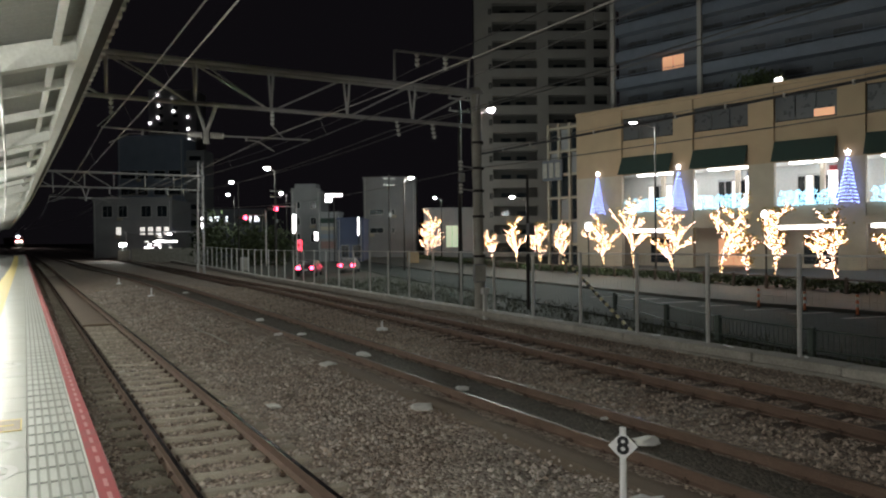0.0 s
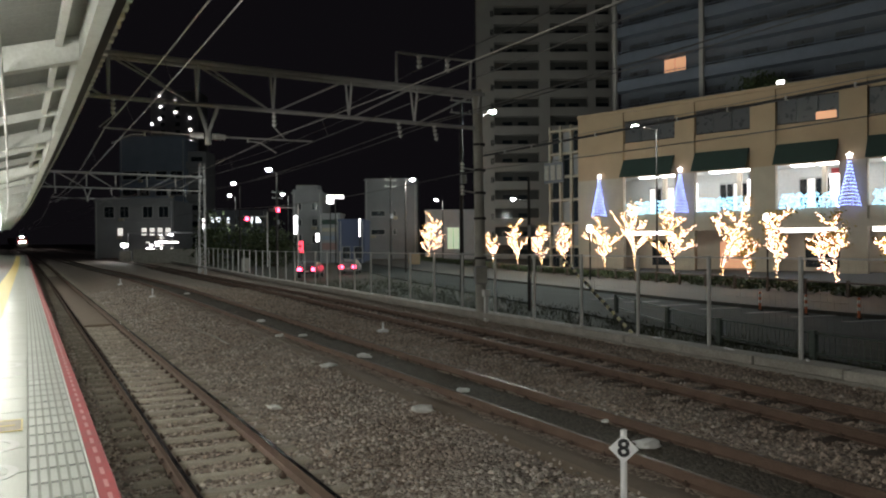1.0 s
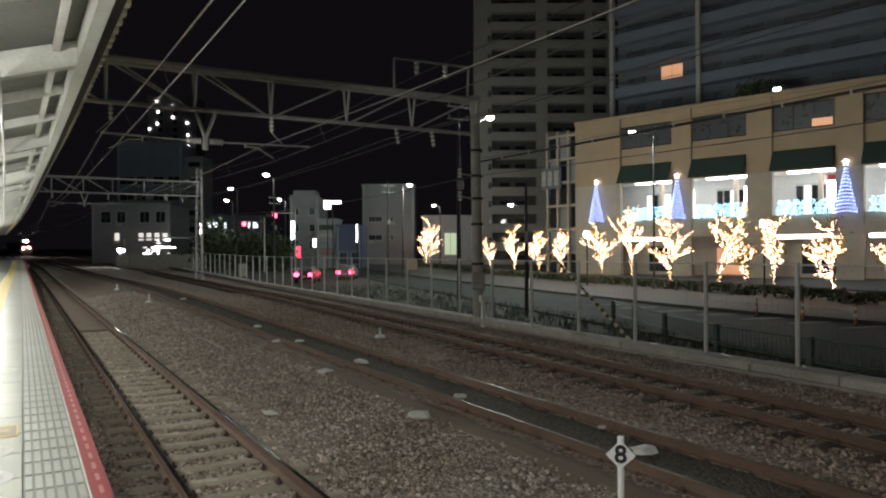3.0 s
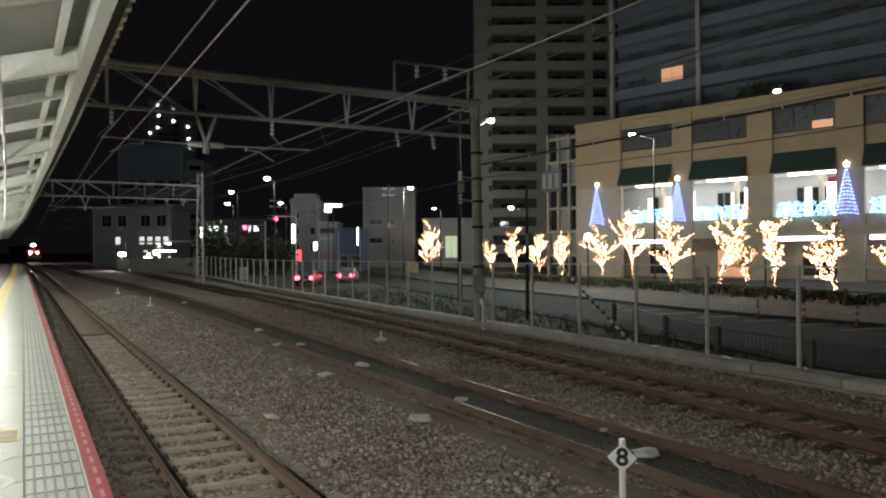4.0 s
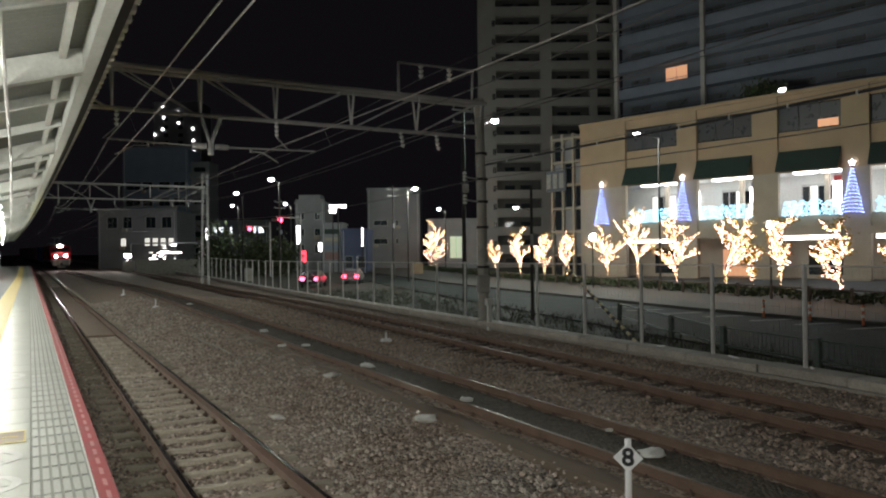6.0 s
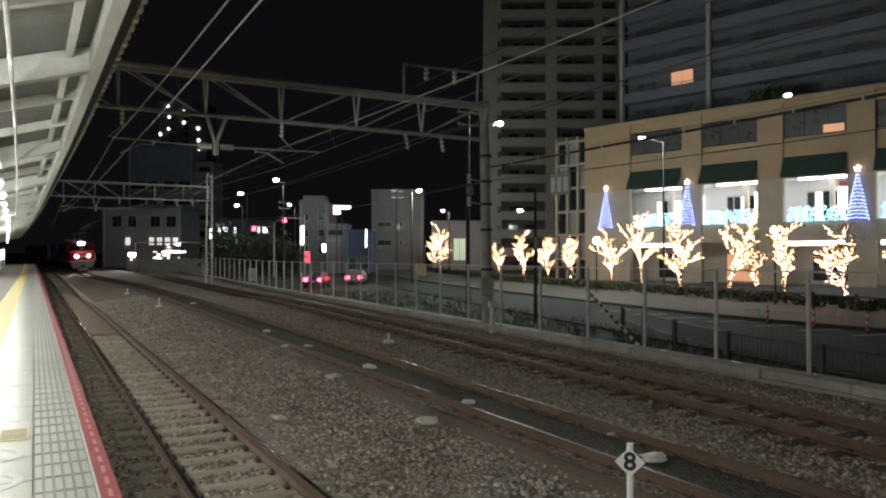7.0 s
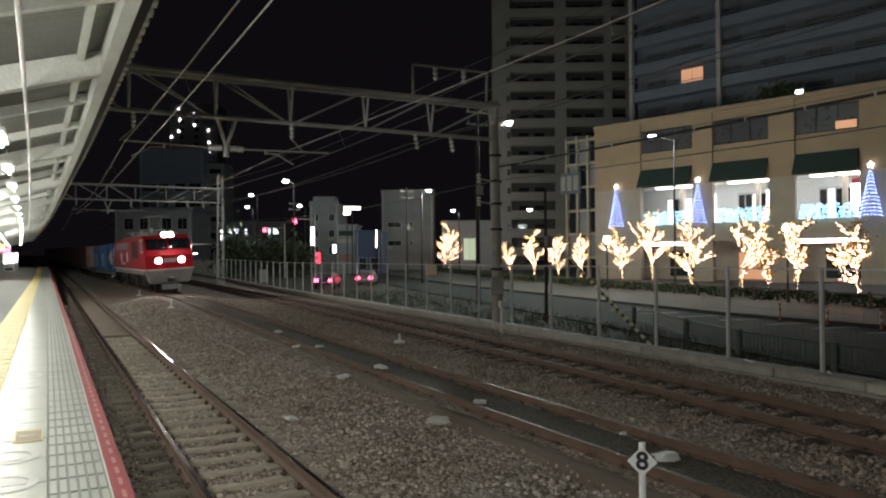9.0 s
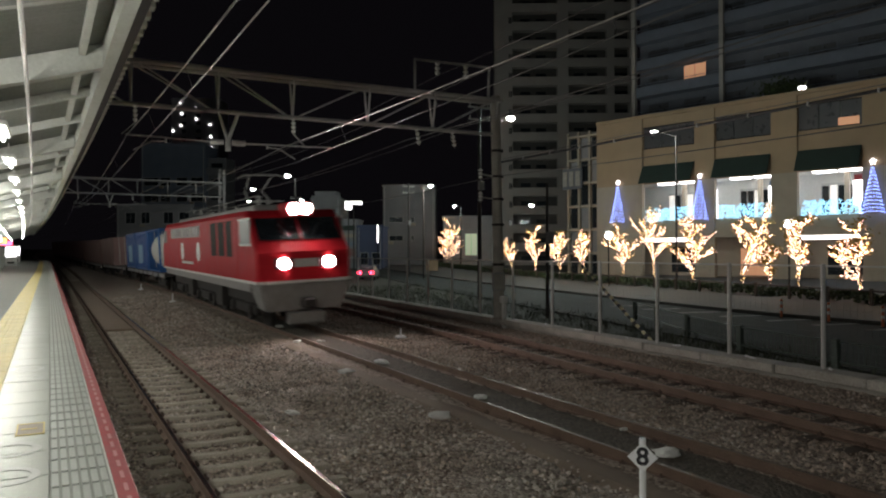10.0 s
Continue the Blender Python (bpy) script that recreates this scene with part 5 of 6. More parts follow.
utility_pole(18.2, 25.0, 5.6, 0.08, False)
utility_pole(21.8, 36.5, 11.5)
utility_pole(34.3, 72.4, 10.2)
utility_pole(26.5, 88.0, 9.5)


def guy_wire():
    a, b = Vector((15.15, 15.55, -0.36)), Vector((18.15, 24.9, 3.35))
    g = thing("guy_wire", "stay wire with a yellow and black striped sleeve", "guy wire")
    part("stay", rods((a, b, 0.012), n=5), M_WIRE, g)
    d = (b - a)
    n = 31
    for k in range(n):
        part("sleeve_band", rods((a + d * (0.02 + 0.62 * k / n), a + d * (0.02 + 0.62 * (k + 1) / n), 0.05), n=8), M_PALEYELLOW if k % 2 else M_BLACK, g)


guy_wire()


def cabinet(x, y, z, w, h, label):
    c = thing("equipment_box", label, "equipment box", "equipment boxes", pose(x, y, z, 0, 0, -20))
    part("case", boxes((-w / 2, -0.14, 0, w / 2, 0.14, h), bevel=0.02), M_GREYW, c)
    part("door", boxes((-w / 2 + 0.03, -0.16, 0.04, w / 2 - 0.03, -0.142, h - 0.04)), M_CONC, c)


cabinet(13.75, 21.75, 1.05, 0.42, 0.62, "small grey equipment box on the concrete mast")
cabinet(12.0, 112.6, 0.3, 1.6, 1.75, "white trackside equipment cabinet under a flood light")
cabinet(17.6, 68.6, 0.2, 0.7, 1.2, "grey trackside equipment box beside the lattice mast")
st = thing("marker_stub", "white square-topped stub post beside the fence", "marker post", m=pose(13.62, 21.2, -0.2))
part("post", boxes((-0.06, -0.06, 0, 0.06, 0.06, 0.85)), M_WHITE, st)
part("cap", boxes((-0.13, -0.09, 0.85, 0.13, 0.09, 1.08), bevel=0.02), M_WHITE, st)

def verge():
    rng = np.random.default_rng(6)
    n = 16000
    y = -4 + 60 * rng.random(n) ** 1.2
    kx = np.interp(y, np.linspace(-5, 60, 131), [kerb_x(v) for v in np.linspace(-5, 60, 131)])
    w = np.maximum(1.6, 13.6 + 0.24 * y - kx + 0.4)
    x = kx + 0.25 + w * rng.random(n) ** 1.3
    clump = np.sin(x * 2.1 + 1.3 * np.sin(y * 1.1)) * np.sin(y * 1.7) > -0.35
    x, y = x[clump], y[clump]
    n = len(x)
    h = 0.1 + 0.28 * rng.random(n) ** 2
    a = rng.random(n) * 6.28
    dx, dy = 0.02 * np.cos(a), 0.02 * np.sin(a)
    lx, ly = 0.12 * rng.normal(size=n), 0.12 * rng.normal(size=n)
    z = np.full(n, -0.37)
    v = np.stack([np.stack([x - dx, y - dy, z], -1), np.stack([x + dx, y + dy, z], -1), np.stack([x + lx, y + ly, z + h], -1)], 1).reshape(-1, 3)
    me = bpy.data.meshes.new("verge_grass")
    me.from_pydata(v.tolist(), [], np.arange(3 * n).reshape(-1, 3).tolist())
    me.materials.append(M_GRASS)
    tagged(new("verge_grass", me), "rough dull green grass between the fence and the street", "grass", kind="stuff")


verge()

# guard rail along the near side of the street
gx = lambda y: float(np.interp(y, [0, 10.6, 13.8, 17, 19.9, 22.3], [14.4, 15.6, 16.3, 17.8, 19.3, 20.5]))
gd = thing("guard_fence", "low dark green guard fence along the street", "guard rail", kind="structure")
GUARD = [1.0, 4.2, 7.4, 10.5, 13.7, 17.0, 19.9, 22.3]
for k, y in enumerate(GUARD):
    part("post", boxes((gx(y) - 0.07, y - 0.07, -0.4, gx(y) + 0.07, y + 0.07, 0.4), bevel=0.015), M_GUARD, gd)
    if k + 1 < len(GUARD):
        y2 = GUARD[k + 1]
        for z in (-0.12, 0.34):
            part("rail", rods(((gx(y), y, z), (gx(y2), y2, z), 0.025)), M_GUARD, gd)
        for j in range(1, 22 if k < 5 else 1):
            yj = y + (y2 - y) * j / 22
            part("picket", rods(((gx(yj), yj, -0.12), (gx(yj), yj, 0.34), 0.009), n=4), M_GUARD, gd)

for x, y in ((25.8, 19.7), (25.7, 17.6), (25.6, 15.5), (25.5, 13.4)):
    d = thing("delineator_post", "orange lane delineator post with white bands", "delineator", "delineator posts", pose(x, y, -0.3))
    part("post", rods(((0, 0, 0), (0, 0, 0.75), 0.045), n=10), M_ORANGE, d)
    for z in (0.3, 0.55):
        part("band", rods(((0, 0, z), (0, 0, z + 0.12), 0.048), n=10), M_WHITE, d)
    part("foot", rods(((0, 0, 0), (0, 0, 0.04), 0.12), n=10), M_UNDER, d)


def hedge():
    rng = np.random.default_rng(8)
    n = 15000
    y = -5 + 108 * rng.random(n)
    x = 37 + 0.22 * (y - 25) - 1.4 + 1.3 * (rng.random(n) - 0.5)
    z = -0.15 + 0.5 * rng.random(n) ** 0.6 + 0.08 * np.sin(y * 1.7) + np.array([grade(v) for v in y])
    a = rng.normal(size=(n, 3))
    a /= np.linalg.norm(a, axis=1)[:, None]
    b = np.cross(a, rng.normal(size=(n, 3)))
    b /= np.linalg.norm(b, axis=1)[:, None]
    c = np.stack([x, y, z], -1)
    v = np.stack([c + 0.13 * a, c + 0.07 * b, c - 0.13 * a, c - 0.07 * b], 1).reshape(-1, 3)
    me = bpy.data.meshes.new("hedge")
    me.from_pydata(v.tolist(), [], (np.arange(n)[:, None] * 4 + np.arange(4)).tolist())
    me.materials.append(M_LEAF)
    tagged(new("hedge", me), "low dark clipped hedge under the lit trees", "hedge", kind="stuff")


hedge()
pl = thing("planter_rail", "low brown timber rail in front of the hedge", "rail", kind="structure")
for k in range(26):
    y = 8 + 2.6 * k
    x = 37 + 0.22 * (y - 25) - 2.3
    part("post", boxes((x - 0.06, y - 0.06, -0.2, x + 0.06, y + 0.06, 0.62)), M_TIMBER, pl)
    part("rail", rods(((x, y, 0.5), (x + 0.572, y + 2.6, 0.5), 0.045)), M_TIMBER, pl)

# globe lamps on the forecourt
for x, y, z in ((36.6, 42.6, 3.6), (39.5, 29.6, 3.95)):
    g = thing("globe_lamp", "round white globe lamp on a slim post", "street lamp", "globe lamps", pose(x, y, -0.2))
    part("post", rods(((0, 0, 0), (0, 0, z - 0.1), 0.05), n=8), M_UNDER, g)
    bm = bmesh.new()
    bmesh.ops.create_uvsphere(bm, u_segments=16, v_segments=10, radius=0.24)
    part("globe", bm, M_STREET, g, "glowing white globe").matrix_basis = pose(0, 0, z + 0.2)
    part("cap", rods(((0, 0, z + 0.46), (0, 0, z + 0.52), 0.32, 0.2), n=14), M_STEEL, g)
    lamp("globe_light", (x, y, z + 0.9), 130, (1, 0.96, 0.9), 0.35)

# shop signs in the distance: lettering too far to read, so plain shapes
def sign_box(x, y, z, w, h, material, label):
    s = thing("lit_sign", label, "sign", "lit signs", pose(x, y, z, 0, 0, -29.5))
    part("case", boxes((-0.06, 0, -0.06, w + 0.06, 0.25, h + 0.06)), M_UNDER, s)
    part("face", boxes((0, -0.02, 0, w, -0.002, h)), material, s)
    part("stay", boxes((w / 2 - 0.06, 0.05, -z + 0.2, w / 2 + 0.06, 0.2, -0.06)), M_UNDER, s)


sign_box(35.4, 94.9, 9.0, 2.3, 0.42, M_SHOP, "white lit sign box high on a post")
sign_box(35.4, 94.9, 8.3, 0.9, 0.62, M_SHOP, "small white lit sign under a sign box")
sign_box(33.9, 104.5, 4.3, 0.5, 2.7, M_SHOP, "tall narrow white lit shop sign")
sign_box(34.5, 104.2, 1.6, 0.7, 1.7, M_REDSIGN, "red lit shop sign panel")
sign_box(36.7, 103.0, 3.2, 0.9, 1.2, M_SHOP, "small white lit sign panel")
sign_box(39.9, 94.4, 3.8, 0.16, 2.5, M_SHOP, "narrow white lit sign on a wall")
sign_box(23.3, 116.0, 5.2, 0.45, 1.7, M_SHOP, "narrow white lit sign beside the lattice mast")

# lit forecourt of a shop beyond the line
fc = thing("forecourt_lights", "cluster of white strip lights over a shop forecourt", "shop lights", m=pose(13.4, 123.1, 1.0, 0, 0, -29.5))
part("awning", boxes((-0.5, 0.1, 3.7, 11.0, 2.5, 3.9)), M_GREYW, fc)
part("stall", boxes((0, 0.5, -0.6, 10.5, 2.4, 1.2), bevel=0.05), M_GREYW, fc)
rng = random.Random(31)
for k in range(18):
    x, z = rng.uniform(2.8, 6.8), rng.choice((1.25, 1.7, 2.2, 2.9, 3.3))
    w = rng.uniform(0.2, 1.3)
    part("strip_light", boxes((x, -0.1 - 0.012 * k, z, x + w, 0.05, z + rng.uniform(0.1, 0.3)), bevel=0.02), M_SHOP if k % 3 else M_SHOPDIM, fc)
for x in (0.0, 5.2, 10.6):
    part("post", boxes((x - 0.06, 0.12, -0.6, x + 0.06, 0.24, 3.7)), M_STEEL, fc)
fl = thing("flood_light", "glaring white flood light on a short post", "flood light", m=pose(12.0, 113.9, 0.4))
part("post", rods(((0, 0, 0), (0, 0, 2.2), 0.06)), M_STEEL, fl)
part("head", boxes((-0.5, -0.25, 2.2, 0.5, 0.05, 2.7), bevel=0.06), M_STEEL, fl)
part("lens", boxes((-0.44, -0.28, 2.25, 0.44, -0.252, 2.65)), M_STREET, fl)
lamp("flood_light_source", (11.8, 113.3, 2.9), 350, (0.95, 1, 0.97), 0.3)

sw = tagged(link("low_wall", boxes((0, 0, 0, 9.5, 0.25, 2.0)), M_CONC), "plain concrete wall beyond the siding", "wall", kind="structure")
sw.matrix_basis = pose(12.5, 108, 0.3, 0, 0, -29.5)
ob = tagged(link("construction_board", boxes((0, 0, 0, 1.5, 0.06, 1.6), bevel=0.01), M_TAN), "tan construction hoarding board beside the street", "board")
ob.matrix_basis = pose(42.0, 83.5, -0.1, 0, 0, -29.5)


def bush(x, y, w, h, seed):
    rng = np.random.default_rng(seed)
    n = 1500
    p = rng.normal(size=(n, 3)) * (w * 0.35, w * 0.35, h * 0.25) + (x, y, h * 0.5)
    a = rng.normal(size=(n, 3)) * 0.16
    b = rng.normal(size=(n, 3)) * 0.1
    v = np.stack([p + a, p + b, p - a, p - b], 1).reshape(-1, 3)
    t = thing("street_bush", "dark green bushy tree beside the crossing", "tree", "street bushes")
    me = bpy.data.meshes.new("crown")
    me.from_pydata(v.tolist(), [], (np.arange(n)[:, None] * 4 + np.arange(4)).tolist())
    me.materials.append(M_LEAF)
    c = new("crown", me)
    c.parent = t
    tagged(c, kind="stuff")
    part("trunk", rods(((x, y, -0.3), (x, y, h * 0.6), 0.14, 0.05), n=7), M_BARK, t)


bush(20.6, 96, 3.2, 6.0, 1)
bush(24.5, 94, 3.6, 5.2, 2)
bush(27.0, 91, 3.6, 4.6, 3)
# ---- the freight train ----
def locomotive():
    """Front at y = 0, body runs back along +y."""
    r = thing("locomotive", "red electric locomotive with lit headlights and a grey skirt", "locomotive")
    W, L = 1.42, 19.8
    bm = bmesh.new()
    # outline of the body seen from the side, swept across in five slices so that the nose is rounded in plan
    prof = [(0.0, 1.52), (0.0, 2.35), (0.28, 2.62), (1.0, 3.42), (1.3, 3.6), (18.5, 3.6), (18.8, 3.42), (19.5, 2.62), (19.8, 2.35), (19.8, 1.52)]
    xs = [-1.42, -1.36, -0.7, 0.7, 1.36, 1.42]
    inset = [0.28, 0.12, 0.0, 0.0, 0.12, 0.28]
    cols = []
    for x, i in zip(xs, inset):
        col = []
        for y, z in prof:
            yy = y + i if y < 10 else y - i
            zz = z - (0.14 if abs(x) > 1.4 and z > 3.5 else 0)
            col.append(bm.verts.new((x, yy, zz)))
        cols.append(col)
    n = len(prof)
    for a, b in zip(cols, cols[1:]):
        for k in range(n):
            bm.faces.new((a[k], a[(k + 1) % n], b[(k + 1) % n], b[k]))
    bm.faces.new(cols[0])
    bm.faces.new(cols[-1][::-1])
    body = part("body", bm, M_LOCO, r, "glossy red body shell")
    part("white_stripe", boxes((-1.435, 0.2, 1.44, 1.435, 19.6, 1.52), (-1.2, -0.015, 1.44, 1.2, 0.2, 1.52)), M_WHITE, r, "pale stripe at the body foot")
    # skirt
    bm = bmesh.new()
    vs = box(bm, -1.36, 0.05, 0.62, 1.36, 1.5, 1.44)
    for v in vs:
        if v.co.z < 1:
            v.co.x *= 0.84
            v.co.y += 0.22 if v.co.y < 1 else -0.3
    bmesh.ops.bevel(bm, geom=bm.edges[:], offset=0.06, segments=2, affect="EDGES")
    part("skirt", bm, M_LOCOGREY, r, "grey front skirt")
    part("side_sill", boxes((-1.38, 1.2, 1.18, 1.38, 19.0, 1.44)), M_LOCOGREY, r)
    part("coupler", boxes((-0.18, -0.28, 0.72, 0.18, 0.3, 1.0), bevel=0.05), M_UNDER, r)
    part("snow_plough", boxes((-0.55, 0.1, 0.22, 0.55, 0.5, 0.58), bevel=0.05), M_LOCOGREY, r)
    # headlights
    for sx in (-0.67, 0.67):
        h = part("headlight_case", boxes((sx - 0.27, -0.05, 1.85, sx + 0.27, 0.12, 2.19), bevel=0.04), M_UNDER, r)
        part("headlight", rods(((sx, -0.05, 2.02), (sx, -0.053, 2.02), 0.165), n=18), M_HEADLIGHT, h, "blazing white headlight")
        part("tail_lamp", rods(((sx * 0.68, -0.05, 2.02), (sx * 0.68, -0.056, 2.02), 0.06), n=12), M_RED, h, "unlit red tail lamp")
    part("nose_band", boxes((-0.37, -0.012, 1.9, 0.37, 0.05, 2.14)), M_STEEL, r, "pale band between the headlights")
    part("roof_light_case", boxes((-0.42, 0.42, 3.38, 0.42, 1.4, 3.8), bevel=0.06), M_LOCO, r)
    bm = bmesh.new()
    for k in (-0.18, 0.18):
        rod(bm, (k, 0.42, 3.6), (k, 0.416, 3.6), 0.165, n=16)
    part("roof_headlight", bm, M_HEADLIGHT, r, "blazing white roof headlight")
    # windscreens, leaning with the nose
    bow = lambda x: 0.12 * max(0.0, abs(x) - 0.7) / 0.66
    for xs_ in ((-1.24, -0.7, -0.04), (0.04, 0.7, 1.24)):
        bm = bmesh.new()
        outer = [[bm.verts.new((x, y - 0.045 + bow(x), z)) for x in xs_] for y, z in ((0.36, 2.7), (0.96, 3.36))]
        inner = [[bm.verts.new((x, y + 0.1 + bow(x), z)) for x in xs_] for y, z in ((0.36, 2.7), (0.96, 3.36))]
        for k in range(2):
            bm.faces.new((outer[0][k], outer[0][k + 1], outer[1][k + 1], outer[1][k]))
            for lo, hi in ((outer[0], inner[0]), (outer[1], inner[1])):
                bm.faces.new((lo[k], lo[k + 1], hi[k + 1], hi[k]))
        for k in (0, 2):
            bm.faces.new((outer[0][k], outer[1][k], inner[1][k], inner[0][k]))
        part("windscreen", bm, M_GLASS, r, "dark windscreen")
    for sx in (-1, 1):
        part("wiper", rods(((sx * 0.3, 0.31, 2.72), (sx * 0.62, 0.68, 3.18), 0.012)), M_UNDER, r)
    for s in (-1, 1):
        part("cab_window", boxes((s * 1.405, 0.75, 2.62, s * 1.43, 2.1, 3.32)), M_LOCOGLASS, r, "cab side window")
        part("cab_window_frame", boxes((s * 1.41, 0.7, 2.55, s * 1.426, 2.15, 2.62), (s * 1.41, 0.7, 3.32, s * 1.426, 2.15, 3.38)), M_STEEL, r)
        part("cab_door", boxes((s * 1.41, 2.5, 1.6, s * 1.428, 3.2, 3.3)), M_LOCO, r)
        for y in (3.1, 4.4, 5.7):
            lo = part("louvre_panel", boxes((s * 1.41, y, 2.2, s * 1.426, y + 1.0, 3.36)), M_UNDER, r, "dark louvred grille")
            part("louvre_slats", boxes(*[(s * 1.42, y + 0.04, 2.24 + 0.12 * k, s * 1.44, y + 0.96, 2.28 + 0.12 * k) for k in range(9)]), M_UNDER, lo)
        part("window_band", boxes((s * 1.41, 8.9, 2.9, s * 1.4215, 16.6, 3.34)), M_LOCOGREY, r, "grey panel band round the side windows")
        for y in (9.4, 11.6, 13.8):
            part("side_window", boxes((s * 1.41, y, 2.95, s * 1.428, y + 1.3, 3.3)), M_LOCOGLASS, r)
        for y in (9.0, 12.9):
            part("emblem", rods(((s * 1.41, y + 0.4, 2.32), (s * 1.428, y + 0.4, 2.32), 0.4, 0.38), n=18), M_PLATE, r, "pale worn emblem")
        part("emblem_bar", boxes((s * 1.41, 10.7, 1.8, s * 1.427, 13.5, 1.9)), M_WHITE, r)
        part("rear_light_window", boxes((s * 1.41, 18.0, 2.7, s * 1.43, 19.0, 3.3)), M_LOCOGLASS, r)
    # roof gear and pantographs
    part("roof_deck", boxes((-0.9, 2.4, 3.6, 0.9, 17.4, 3.82), bevel=0.05), M_LOCOGREY, r)
    for k in range(6):
        bm = bmesh.new()
        insulator(bm, (0.5 if k % 2 else -0.5, 3.2 + 2.6 * k, 3.82), (0.5 if k % 2 else -0.5, 3.2 + 2.6 * k, 4.15), 0.1, 4)
        part("roof_insulator", bm, M_CERAMIC, r)
    part("roof_busbar", rods(((-0.5, 3.2, 4.16), (-0.5, 16, 4.16), 0.02), ((0.5, 5.6, 4.16), (0.5, 16, 4.16), 0.02)), M_WIRE, r)
    for y, up in ((4.4, True), (15.4, False)):
        h = 4.95 if up else 4.2
        p = part("pantograph", rods(((-0.5, y - 0.5, 4.0), (0.5, y - 0.5, 4.0), 0.03), ((-0.4, y + 0.6, 4.0), (-0.3, y + 1.5, (4.0 + h) / 2), 0.025), ((0.4, y + 0.6, 4.0), (0.3, y + 1.5, (4.0 + h) / 2), 0.025),
                                 ((-0.3, y + 1.5, (4.0 + h) / 2), (-0.4, y + 0.3, h), 0.02), ((0.3, y + 1.5, (4.0 + h) / 2), (0.4, y + 0.3, h), 0.02)), M_STEEL, r)
        part("collector_head", rods(((-0.85, y + 0.3, h - 0.12), (-0.6, y + 0.3, h), 0.02), ((-0.6, y + 0.3, h), (0.6, y + 0.3, h), 0.025), ((0.6, y + 0.3, h), (0.85, y + 0.3, h - 0.12), 0.02)), M_STEEL, p)
    part("underframe", boxes((-1.0, 1.6, 0.75, 1.0, 18.6, 1.2), (-1.2, 6.2, 0.4, 1.2, 7.4, 1.15), (-1.2, 12.4, 0.4, 1.2, 13.6, 1.15)), M_UNDER, r)
    for yc in (3.4, 9.9, 16.4):
        bg = part("bogie_frame", boxes((-1.12, yc - 1.75, 0.42, -0.95, yc + 1.75, 0.72), (0.95, yc - 1.75, 0.42, 1.12, yc + 1.75, 0.72), (-0.95, yc - 0.3, 0.45, 0.95, yc + 0.3, 0.7), bevel=0.03), M_UNDER, r)
        for yy in (-1.2, 1.2):
            for sx in (-0.57, 0.57):
                part("wheel", rods(((sx - 0.07, yc + yy, 0.55), (sx + 0.07, yc + yy, 0.55), 0.55), n=20), M_UNDER, bg)
            for sx in (-1.16, 1.16):
                part("axle_box", boxes((sx - 0.07, yc + yy - 0.16, 0.4, sx + 0.07, yc + yy + 0.16, 0.72), bevel=0.03), M_UNDER, bg)
    return r


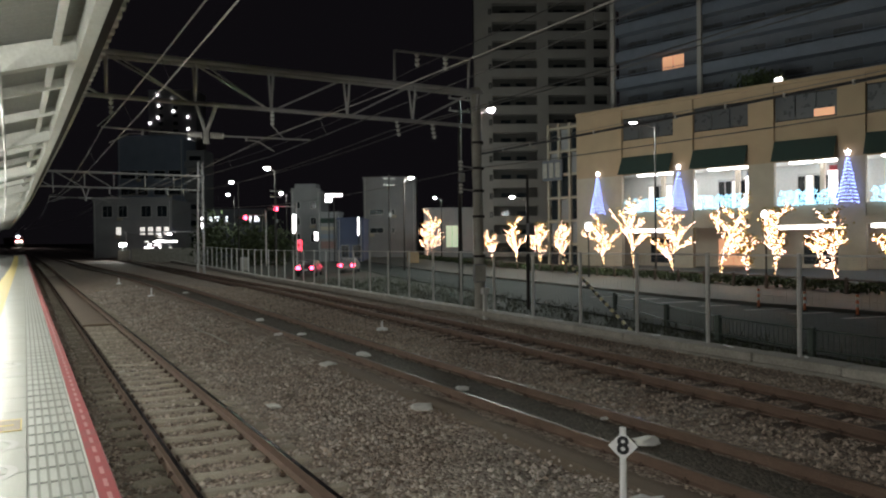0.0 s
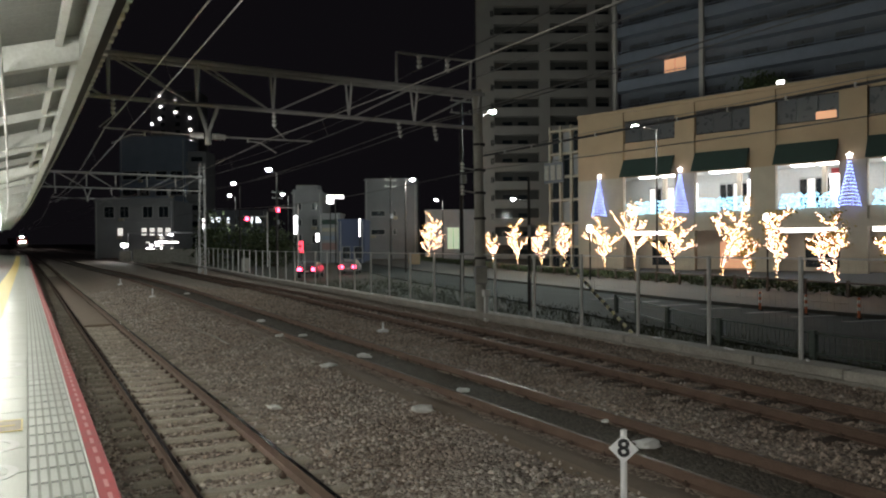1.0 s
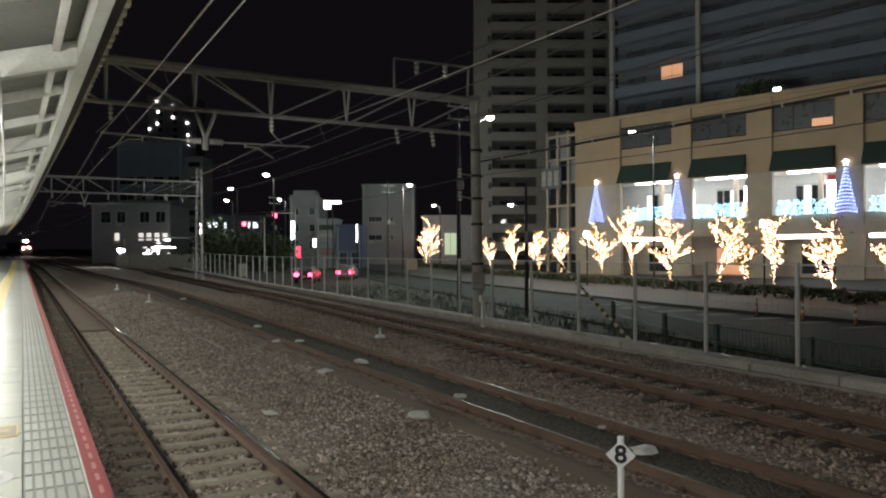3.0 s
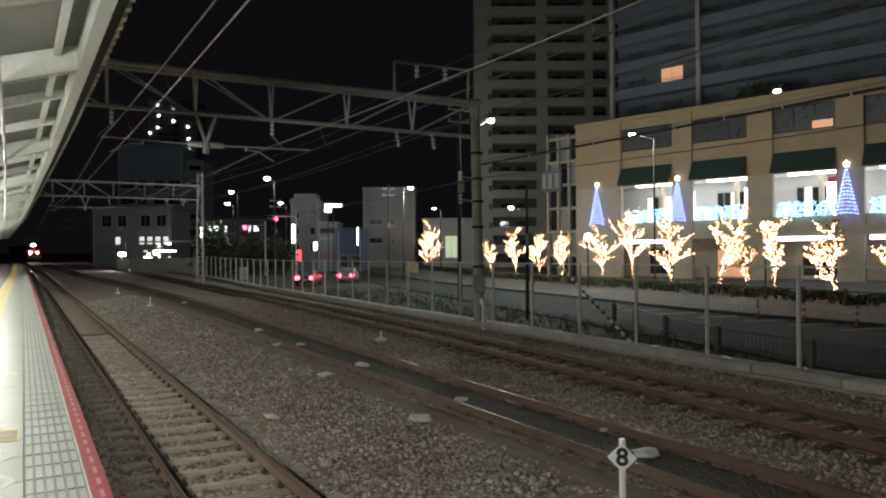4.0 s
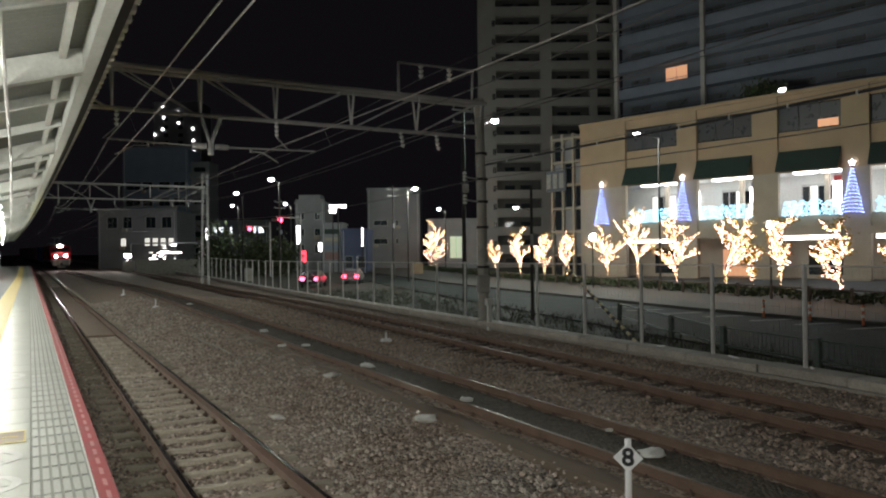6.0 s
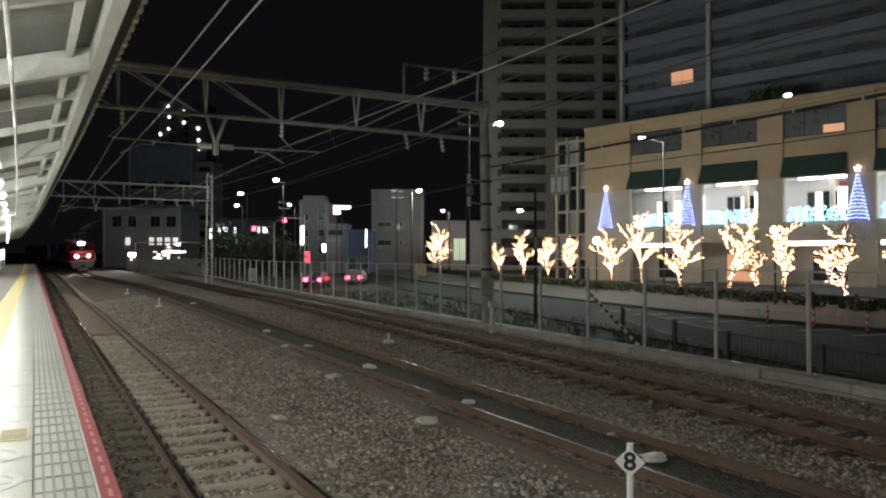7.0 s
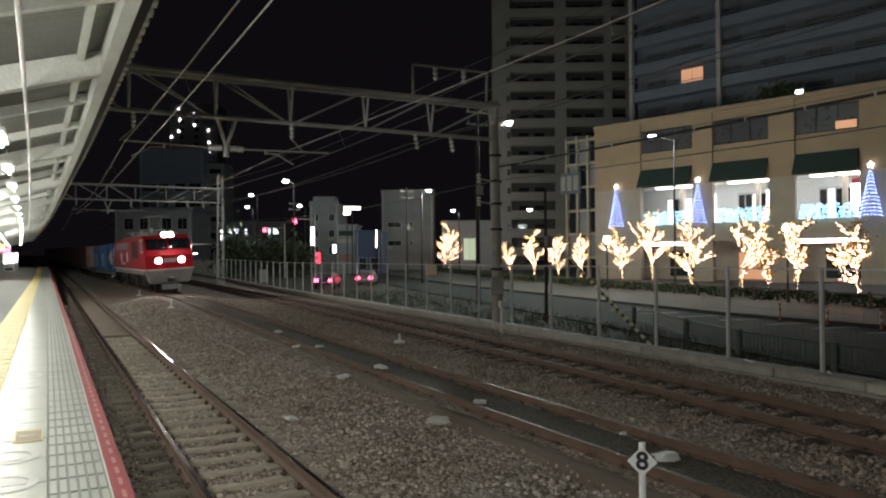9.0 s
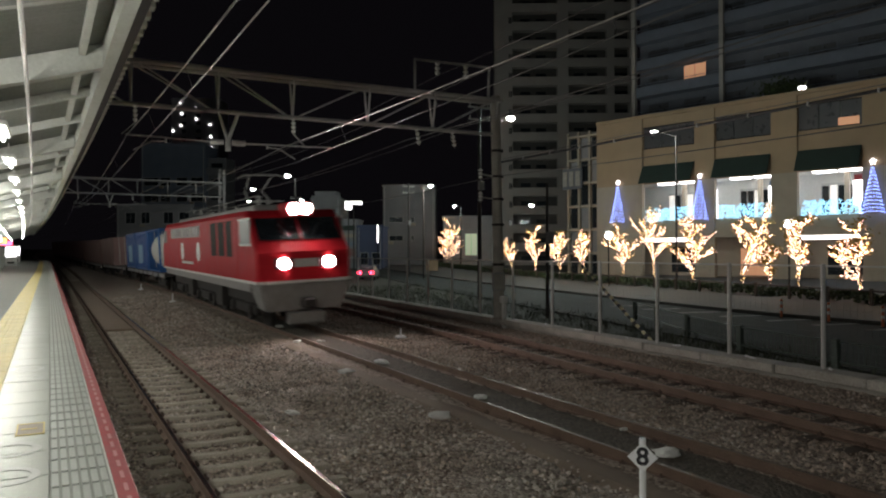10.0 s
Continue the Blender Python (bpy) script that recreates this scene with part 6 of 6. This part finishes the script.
def flat_wagon(loads, label):
    """A flat container wagon, 20 m long, front at y = 0."""
    r = thing("container_wagon", label, "freight wagon", "freight train")
    part("deck", boxes((-1.2, 0.4, 0.86, 1.2, 19.6, 1.08), (-0.3, 0.2, 0.6, 0.3, 19.8, 0.86)), M_UNDER, r)
    for k in range(8):
        part("side_sill", boxes((-1.25, 0.6 + 2.4 * k, 0.84, -1.2, 2.4 + 2.4 * k, 1.04)), M_LOCOGREY, r)
    for yc in (3.0, 17.0):
        bg = part("bogie_frame", boxes((-1.05, yc - 1.3, 0.36, -0.92, yc + 1.3, 0.6), (0.92, yc - 1.3, 0.36, 1.05, yc + 1.3, 0.6), (-0.92, yc - 0.2, 0.4, 0.92, yc + 0.2, 0.75)), M_UNDER, r)
        for yy in (-0.9, 0.9):
            for sx in (-0.57, 0.57):
                part("wheel", rods(((sx - 0.06, yc + yy, 0.43), (sx + 0.06, yc + yy, 0.43), 0.43), n=16), M_UNDER, bg)
    for kind, y0, y1, m in loads:
        if kind == "box":
            c = part("container", boxes((-1.2, y0, 1.09, 1.2, y1, 3.55), bevel=0.02), m, r)
            n = int((y1 - y0) / 0.3)
            tagged(part("corrugation", boxes(*[(s * 1.2, y0 + 0.15 + 0.3 * k, 1.25, s * 1.225, y0 + 0.3 + 0.3 * k, 3.4) for k in range(n - 1) for s in (-1, 1)]), m, c), kind="stuff")
            for s in (-1, 1):
                for yy in (y0, y1 - 0.12):
                    part("corner_post", boxes((s * 1.2, yy, 1.09, s * 1.235, yy + 0.12, 3.55)), m, c)
            part("door_panel", boxes((-1.1, y0 - 0.03, 1.2, -0.03, y0 - 0.002, 3.45), (0.03, y0 - 0.03, 1.2, 1.1, y0 - 0.002, 3.45)), m, c)
            if m is M_BLUEBOX:
                for s in (-1, 1):
                    part("mark_panel", boxes((s * 1.226, y0 + 2.2, 1.5, s * 1.232, y0 + 4.4, 2.7)), M_PALEBLUE, c, "pale blue plain mark panel")
            part("lock_rods", rods(*[((x, y0 - 0.05, 1.15), (x, y0 - 0.05, 3.5), 0.018) for x in (-0.75, -0.3, 0.3, 0.75)]), M_STEEL, c)
        else:
            bm = bmesh.new()
            for a, b, ra, rb in ((y0 + 0.1, y0 + 0.4, 0.6, 1.08), (y0 + 0.4, y1 - 0.4, 1.08, 1.08), (y1 - 0.4, y1 - 0.1, 1.08, 0.6)):
                rod(bm, (0, a, 2.3), (0, b, 2.3), ra, rb, n=20)
            c = part("tank", bm, m, r, "white cylindrical tank", True)
            segs = []
            for yy in (y0, y1):
                segs += [((-1.18, yy, 1.1), (-1.18, yy, 3.5), 0.06), ((1.18, yy, 1.1), (1.18, yy, 3.5), 0.06), ((-1.18, yy, 3.5), (1.18, yy, 3.5), 0.06), ((-1.18, yy, 1.15), (1.18, yy, 1.15), 0.06)]
            for s in (-1.18, 1.18):
                segs += [((s, y0, 3.5), (s, y1, 3.5), 0.05), ((s, y0, 1.15), (s, y1, 1.15), 0.05)]
            part("tank_frame", rods(*segs), M_BLUEBOX, c, "blue tank container frame")
    return r


TRAIN = [(locomotive(), 0.0)]
LOADS = [
    ([("tank", 2.1, 6.9, M_WHITE), ("box", 7.3, 13.3, M_BLUEBOX), ("box", 13.6, 19.6, M_BLUEBOX)], "flat wagon with a white tank and blue containers"),
    ([("box", 0.6, 4.2, M_BROWNBOX), ("box", 4.5, 8.1, M_BROWNBOX), ("box", 8.4, 12.0, M_BROWNBOX), ("box", 12.3, 15.9, M_BROWNBOX), ("box", 16.1, 19.6, M_BROWNBOX)], "flat wagon loaded with maroon containers"),
]
for k in range(7):
    loads, label = LOADS[0 if k == 0 else 1]
    if k == 1:
        loads = loads[2:]
    TRAIN.append((flat_wagon(loads, label), 20.6 + 20.6 * k))


def motions():
    speed = 26.8
    for ob, back in TRAIN:
        rows = []
        for k in range(21):
            t = 0.5 * k
            y = 20.85 + speed * (10.0 - t) + back
            a, b = y + 3.0, y + 17.0
            slope = (t2(b) - t2(a)) / 14.0
            up = (rise(b) - rise(a)) / 14.0
            x = t2(a) - 3.0 * slope
            z = rise(a) + cant(y + 10) / 2 - 3.0 * up
            rows.append((t, pose(x, y, z, math.degrees(math.atan(up)), -math.degrees(cant(y + 10) / 1.133), -math.degrees(math.atan(slope)))))
        walk(ob, rows)


motions()
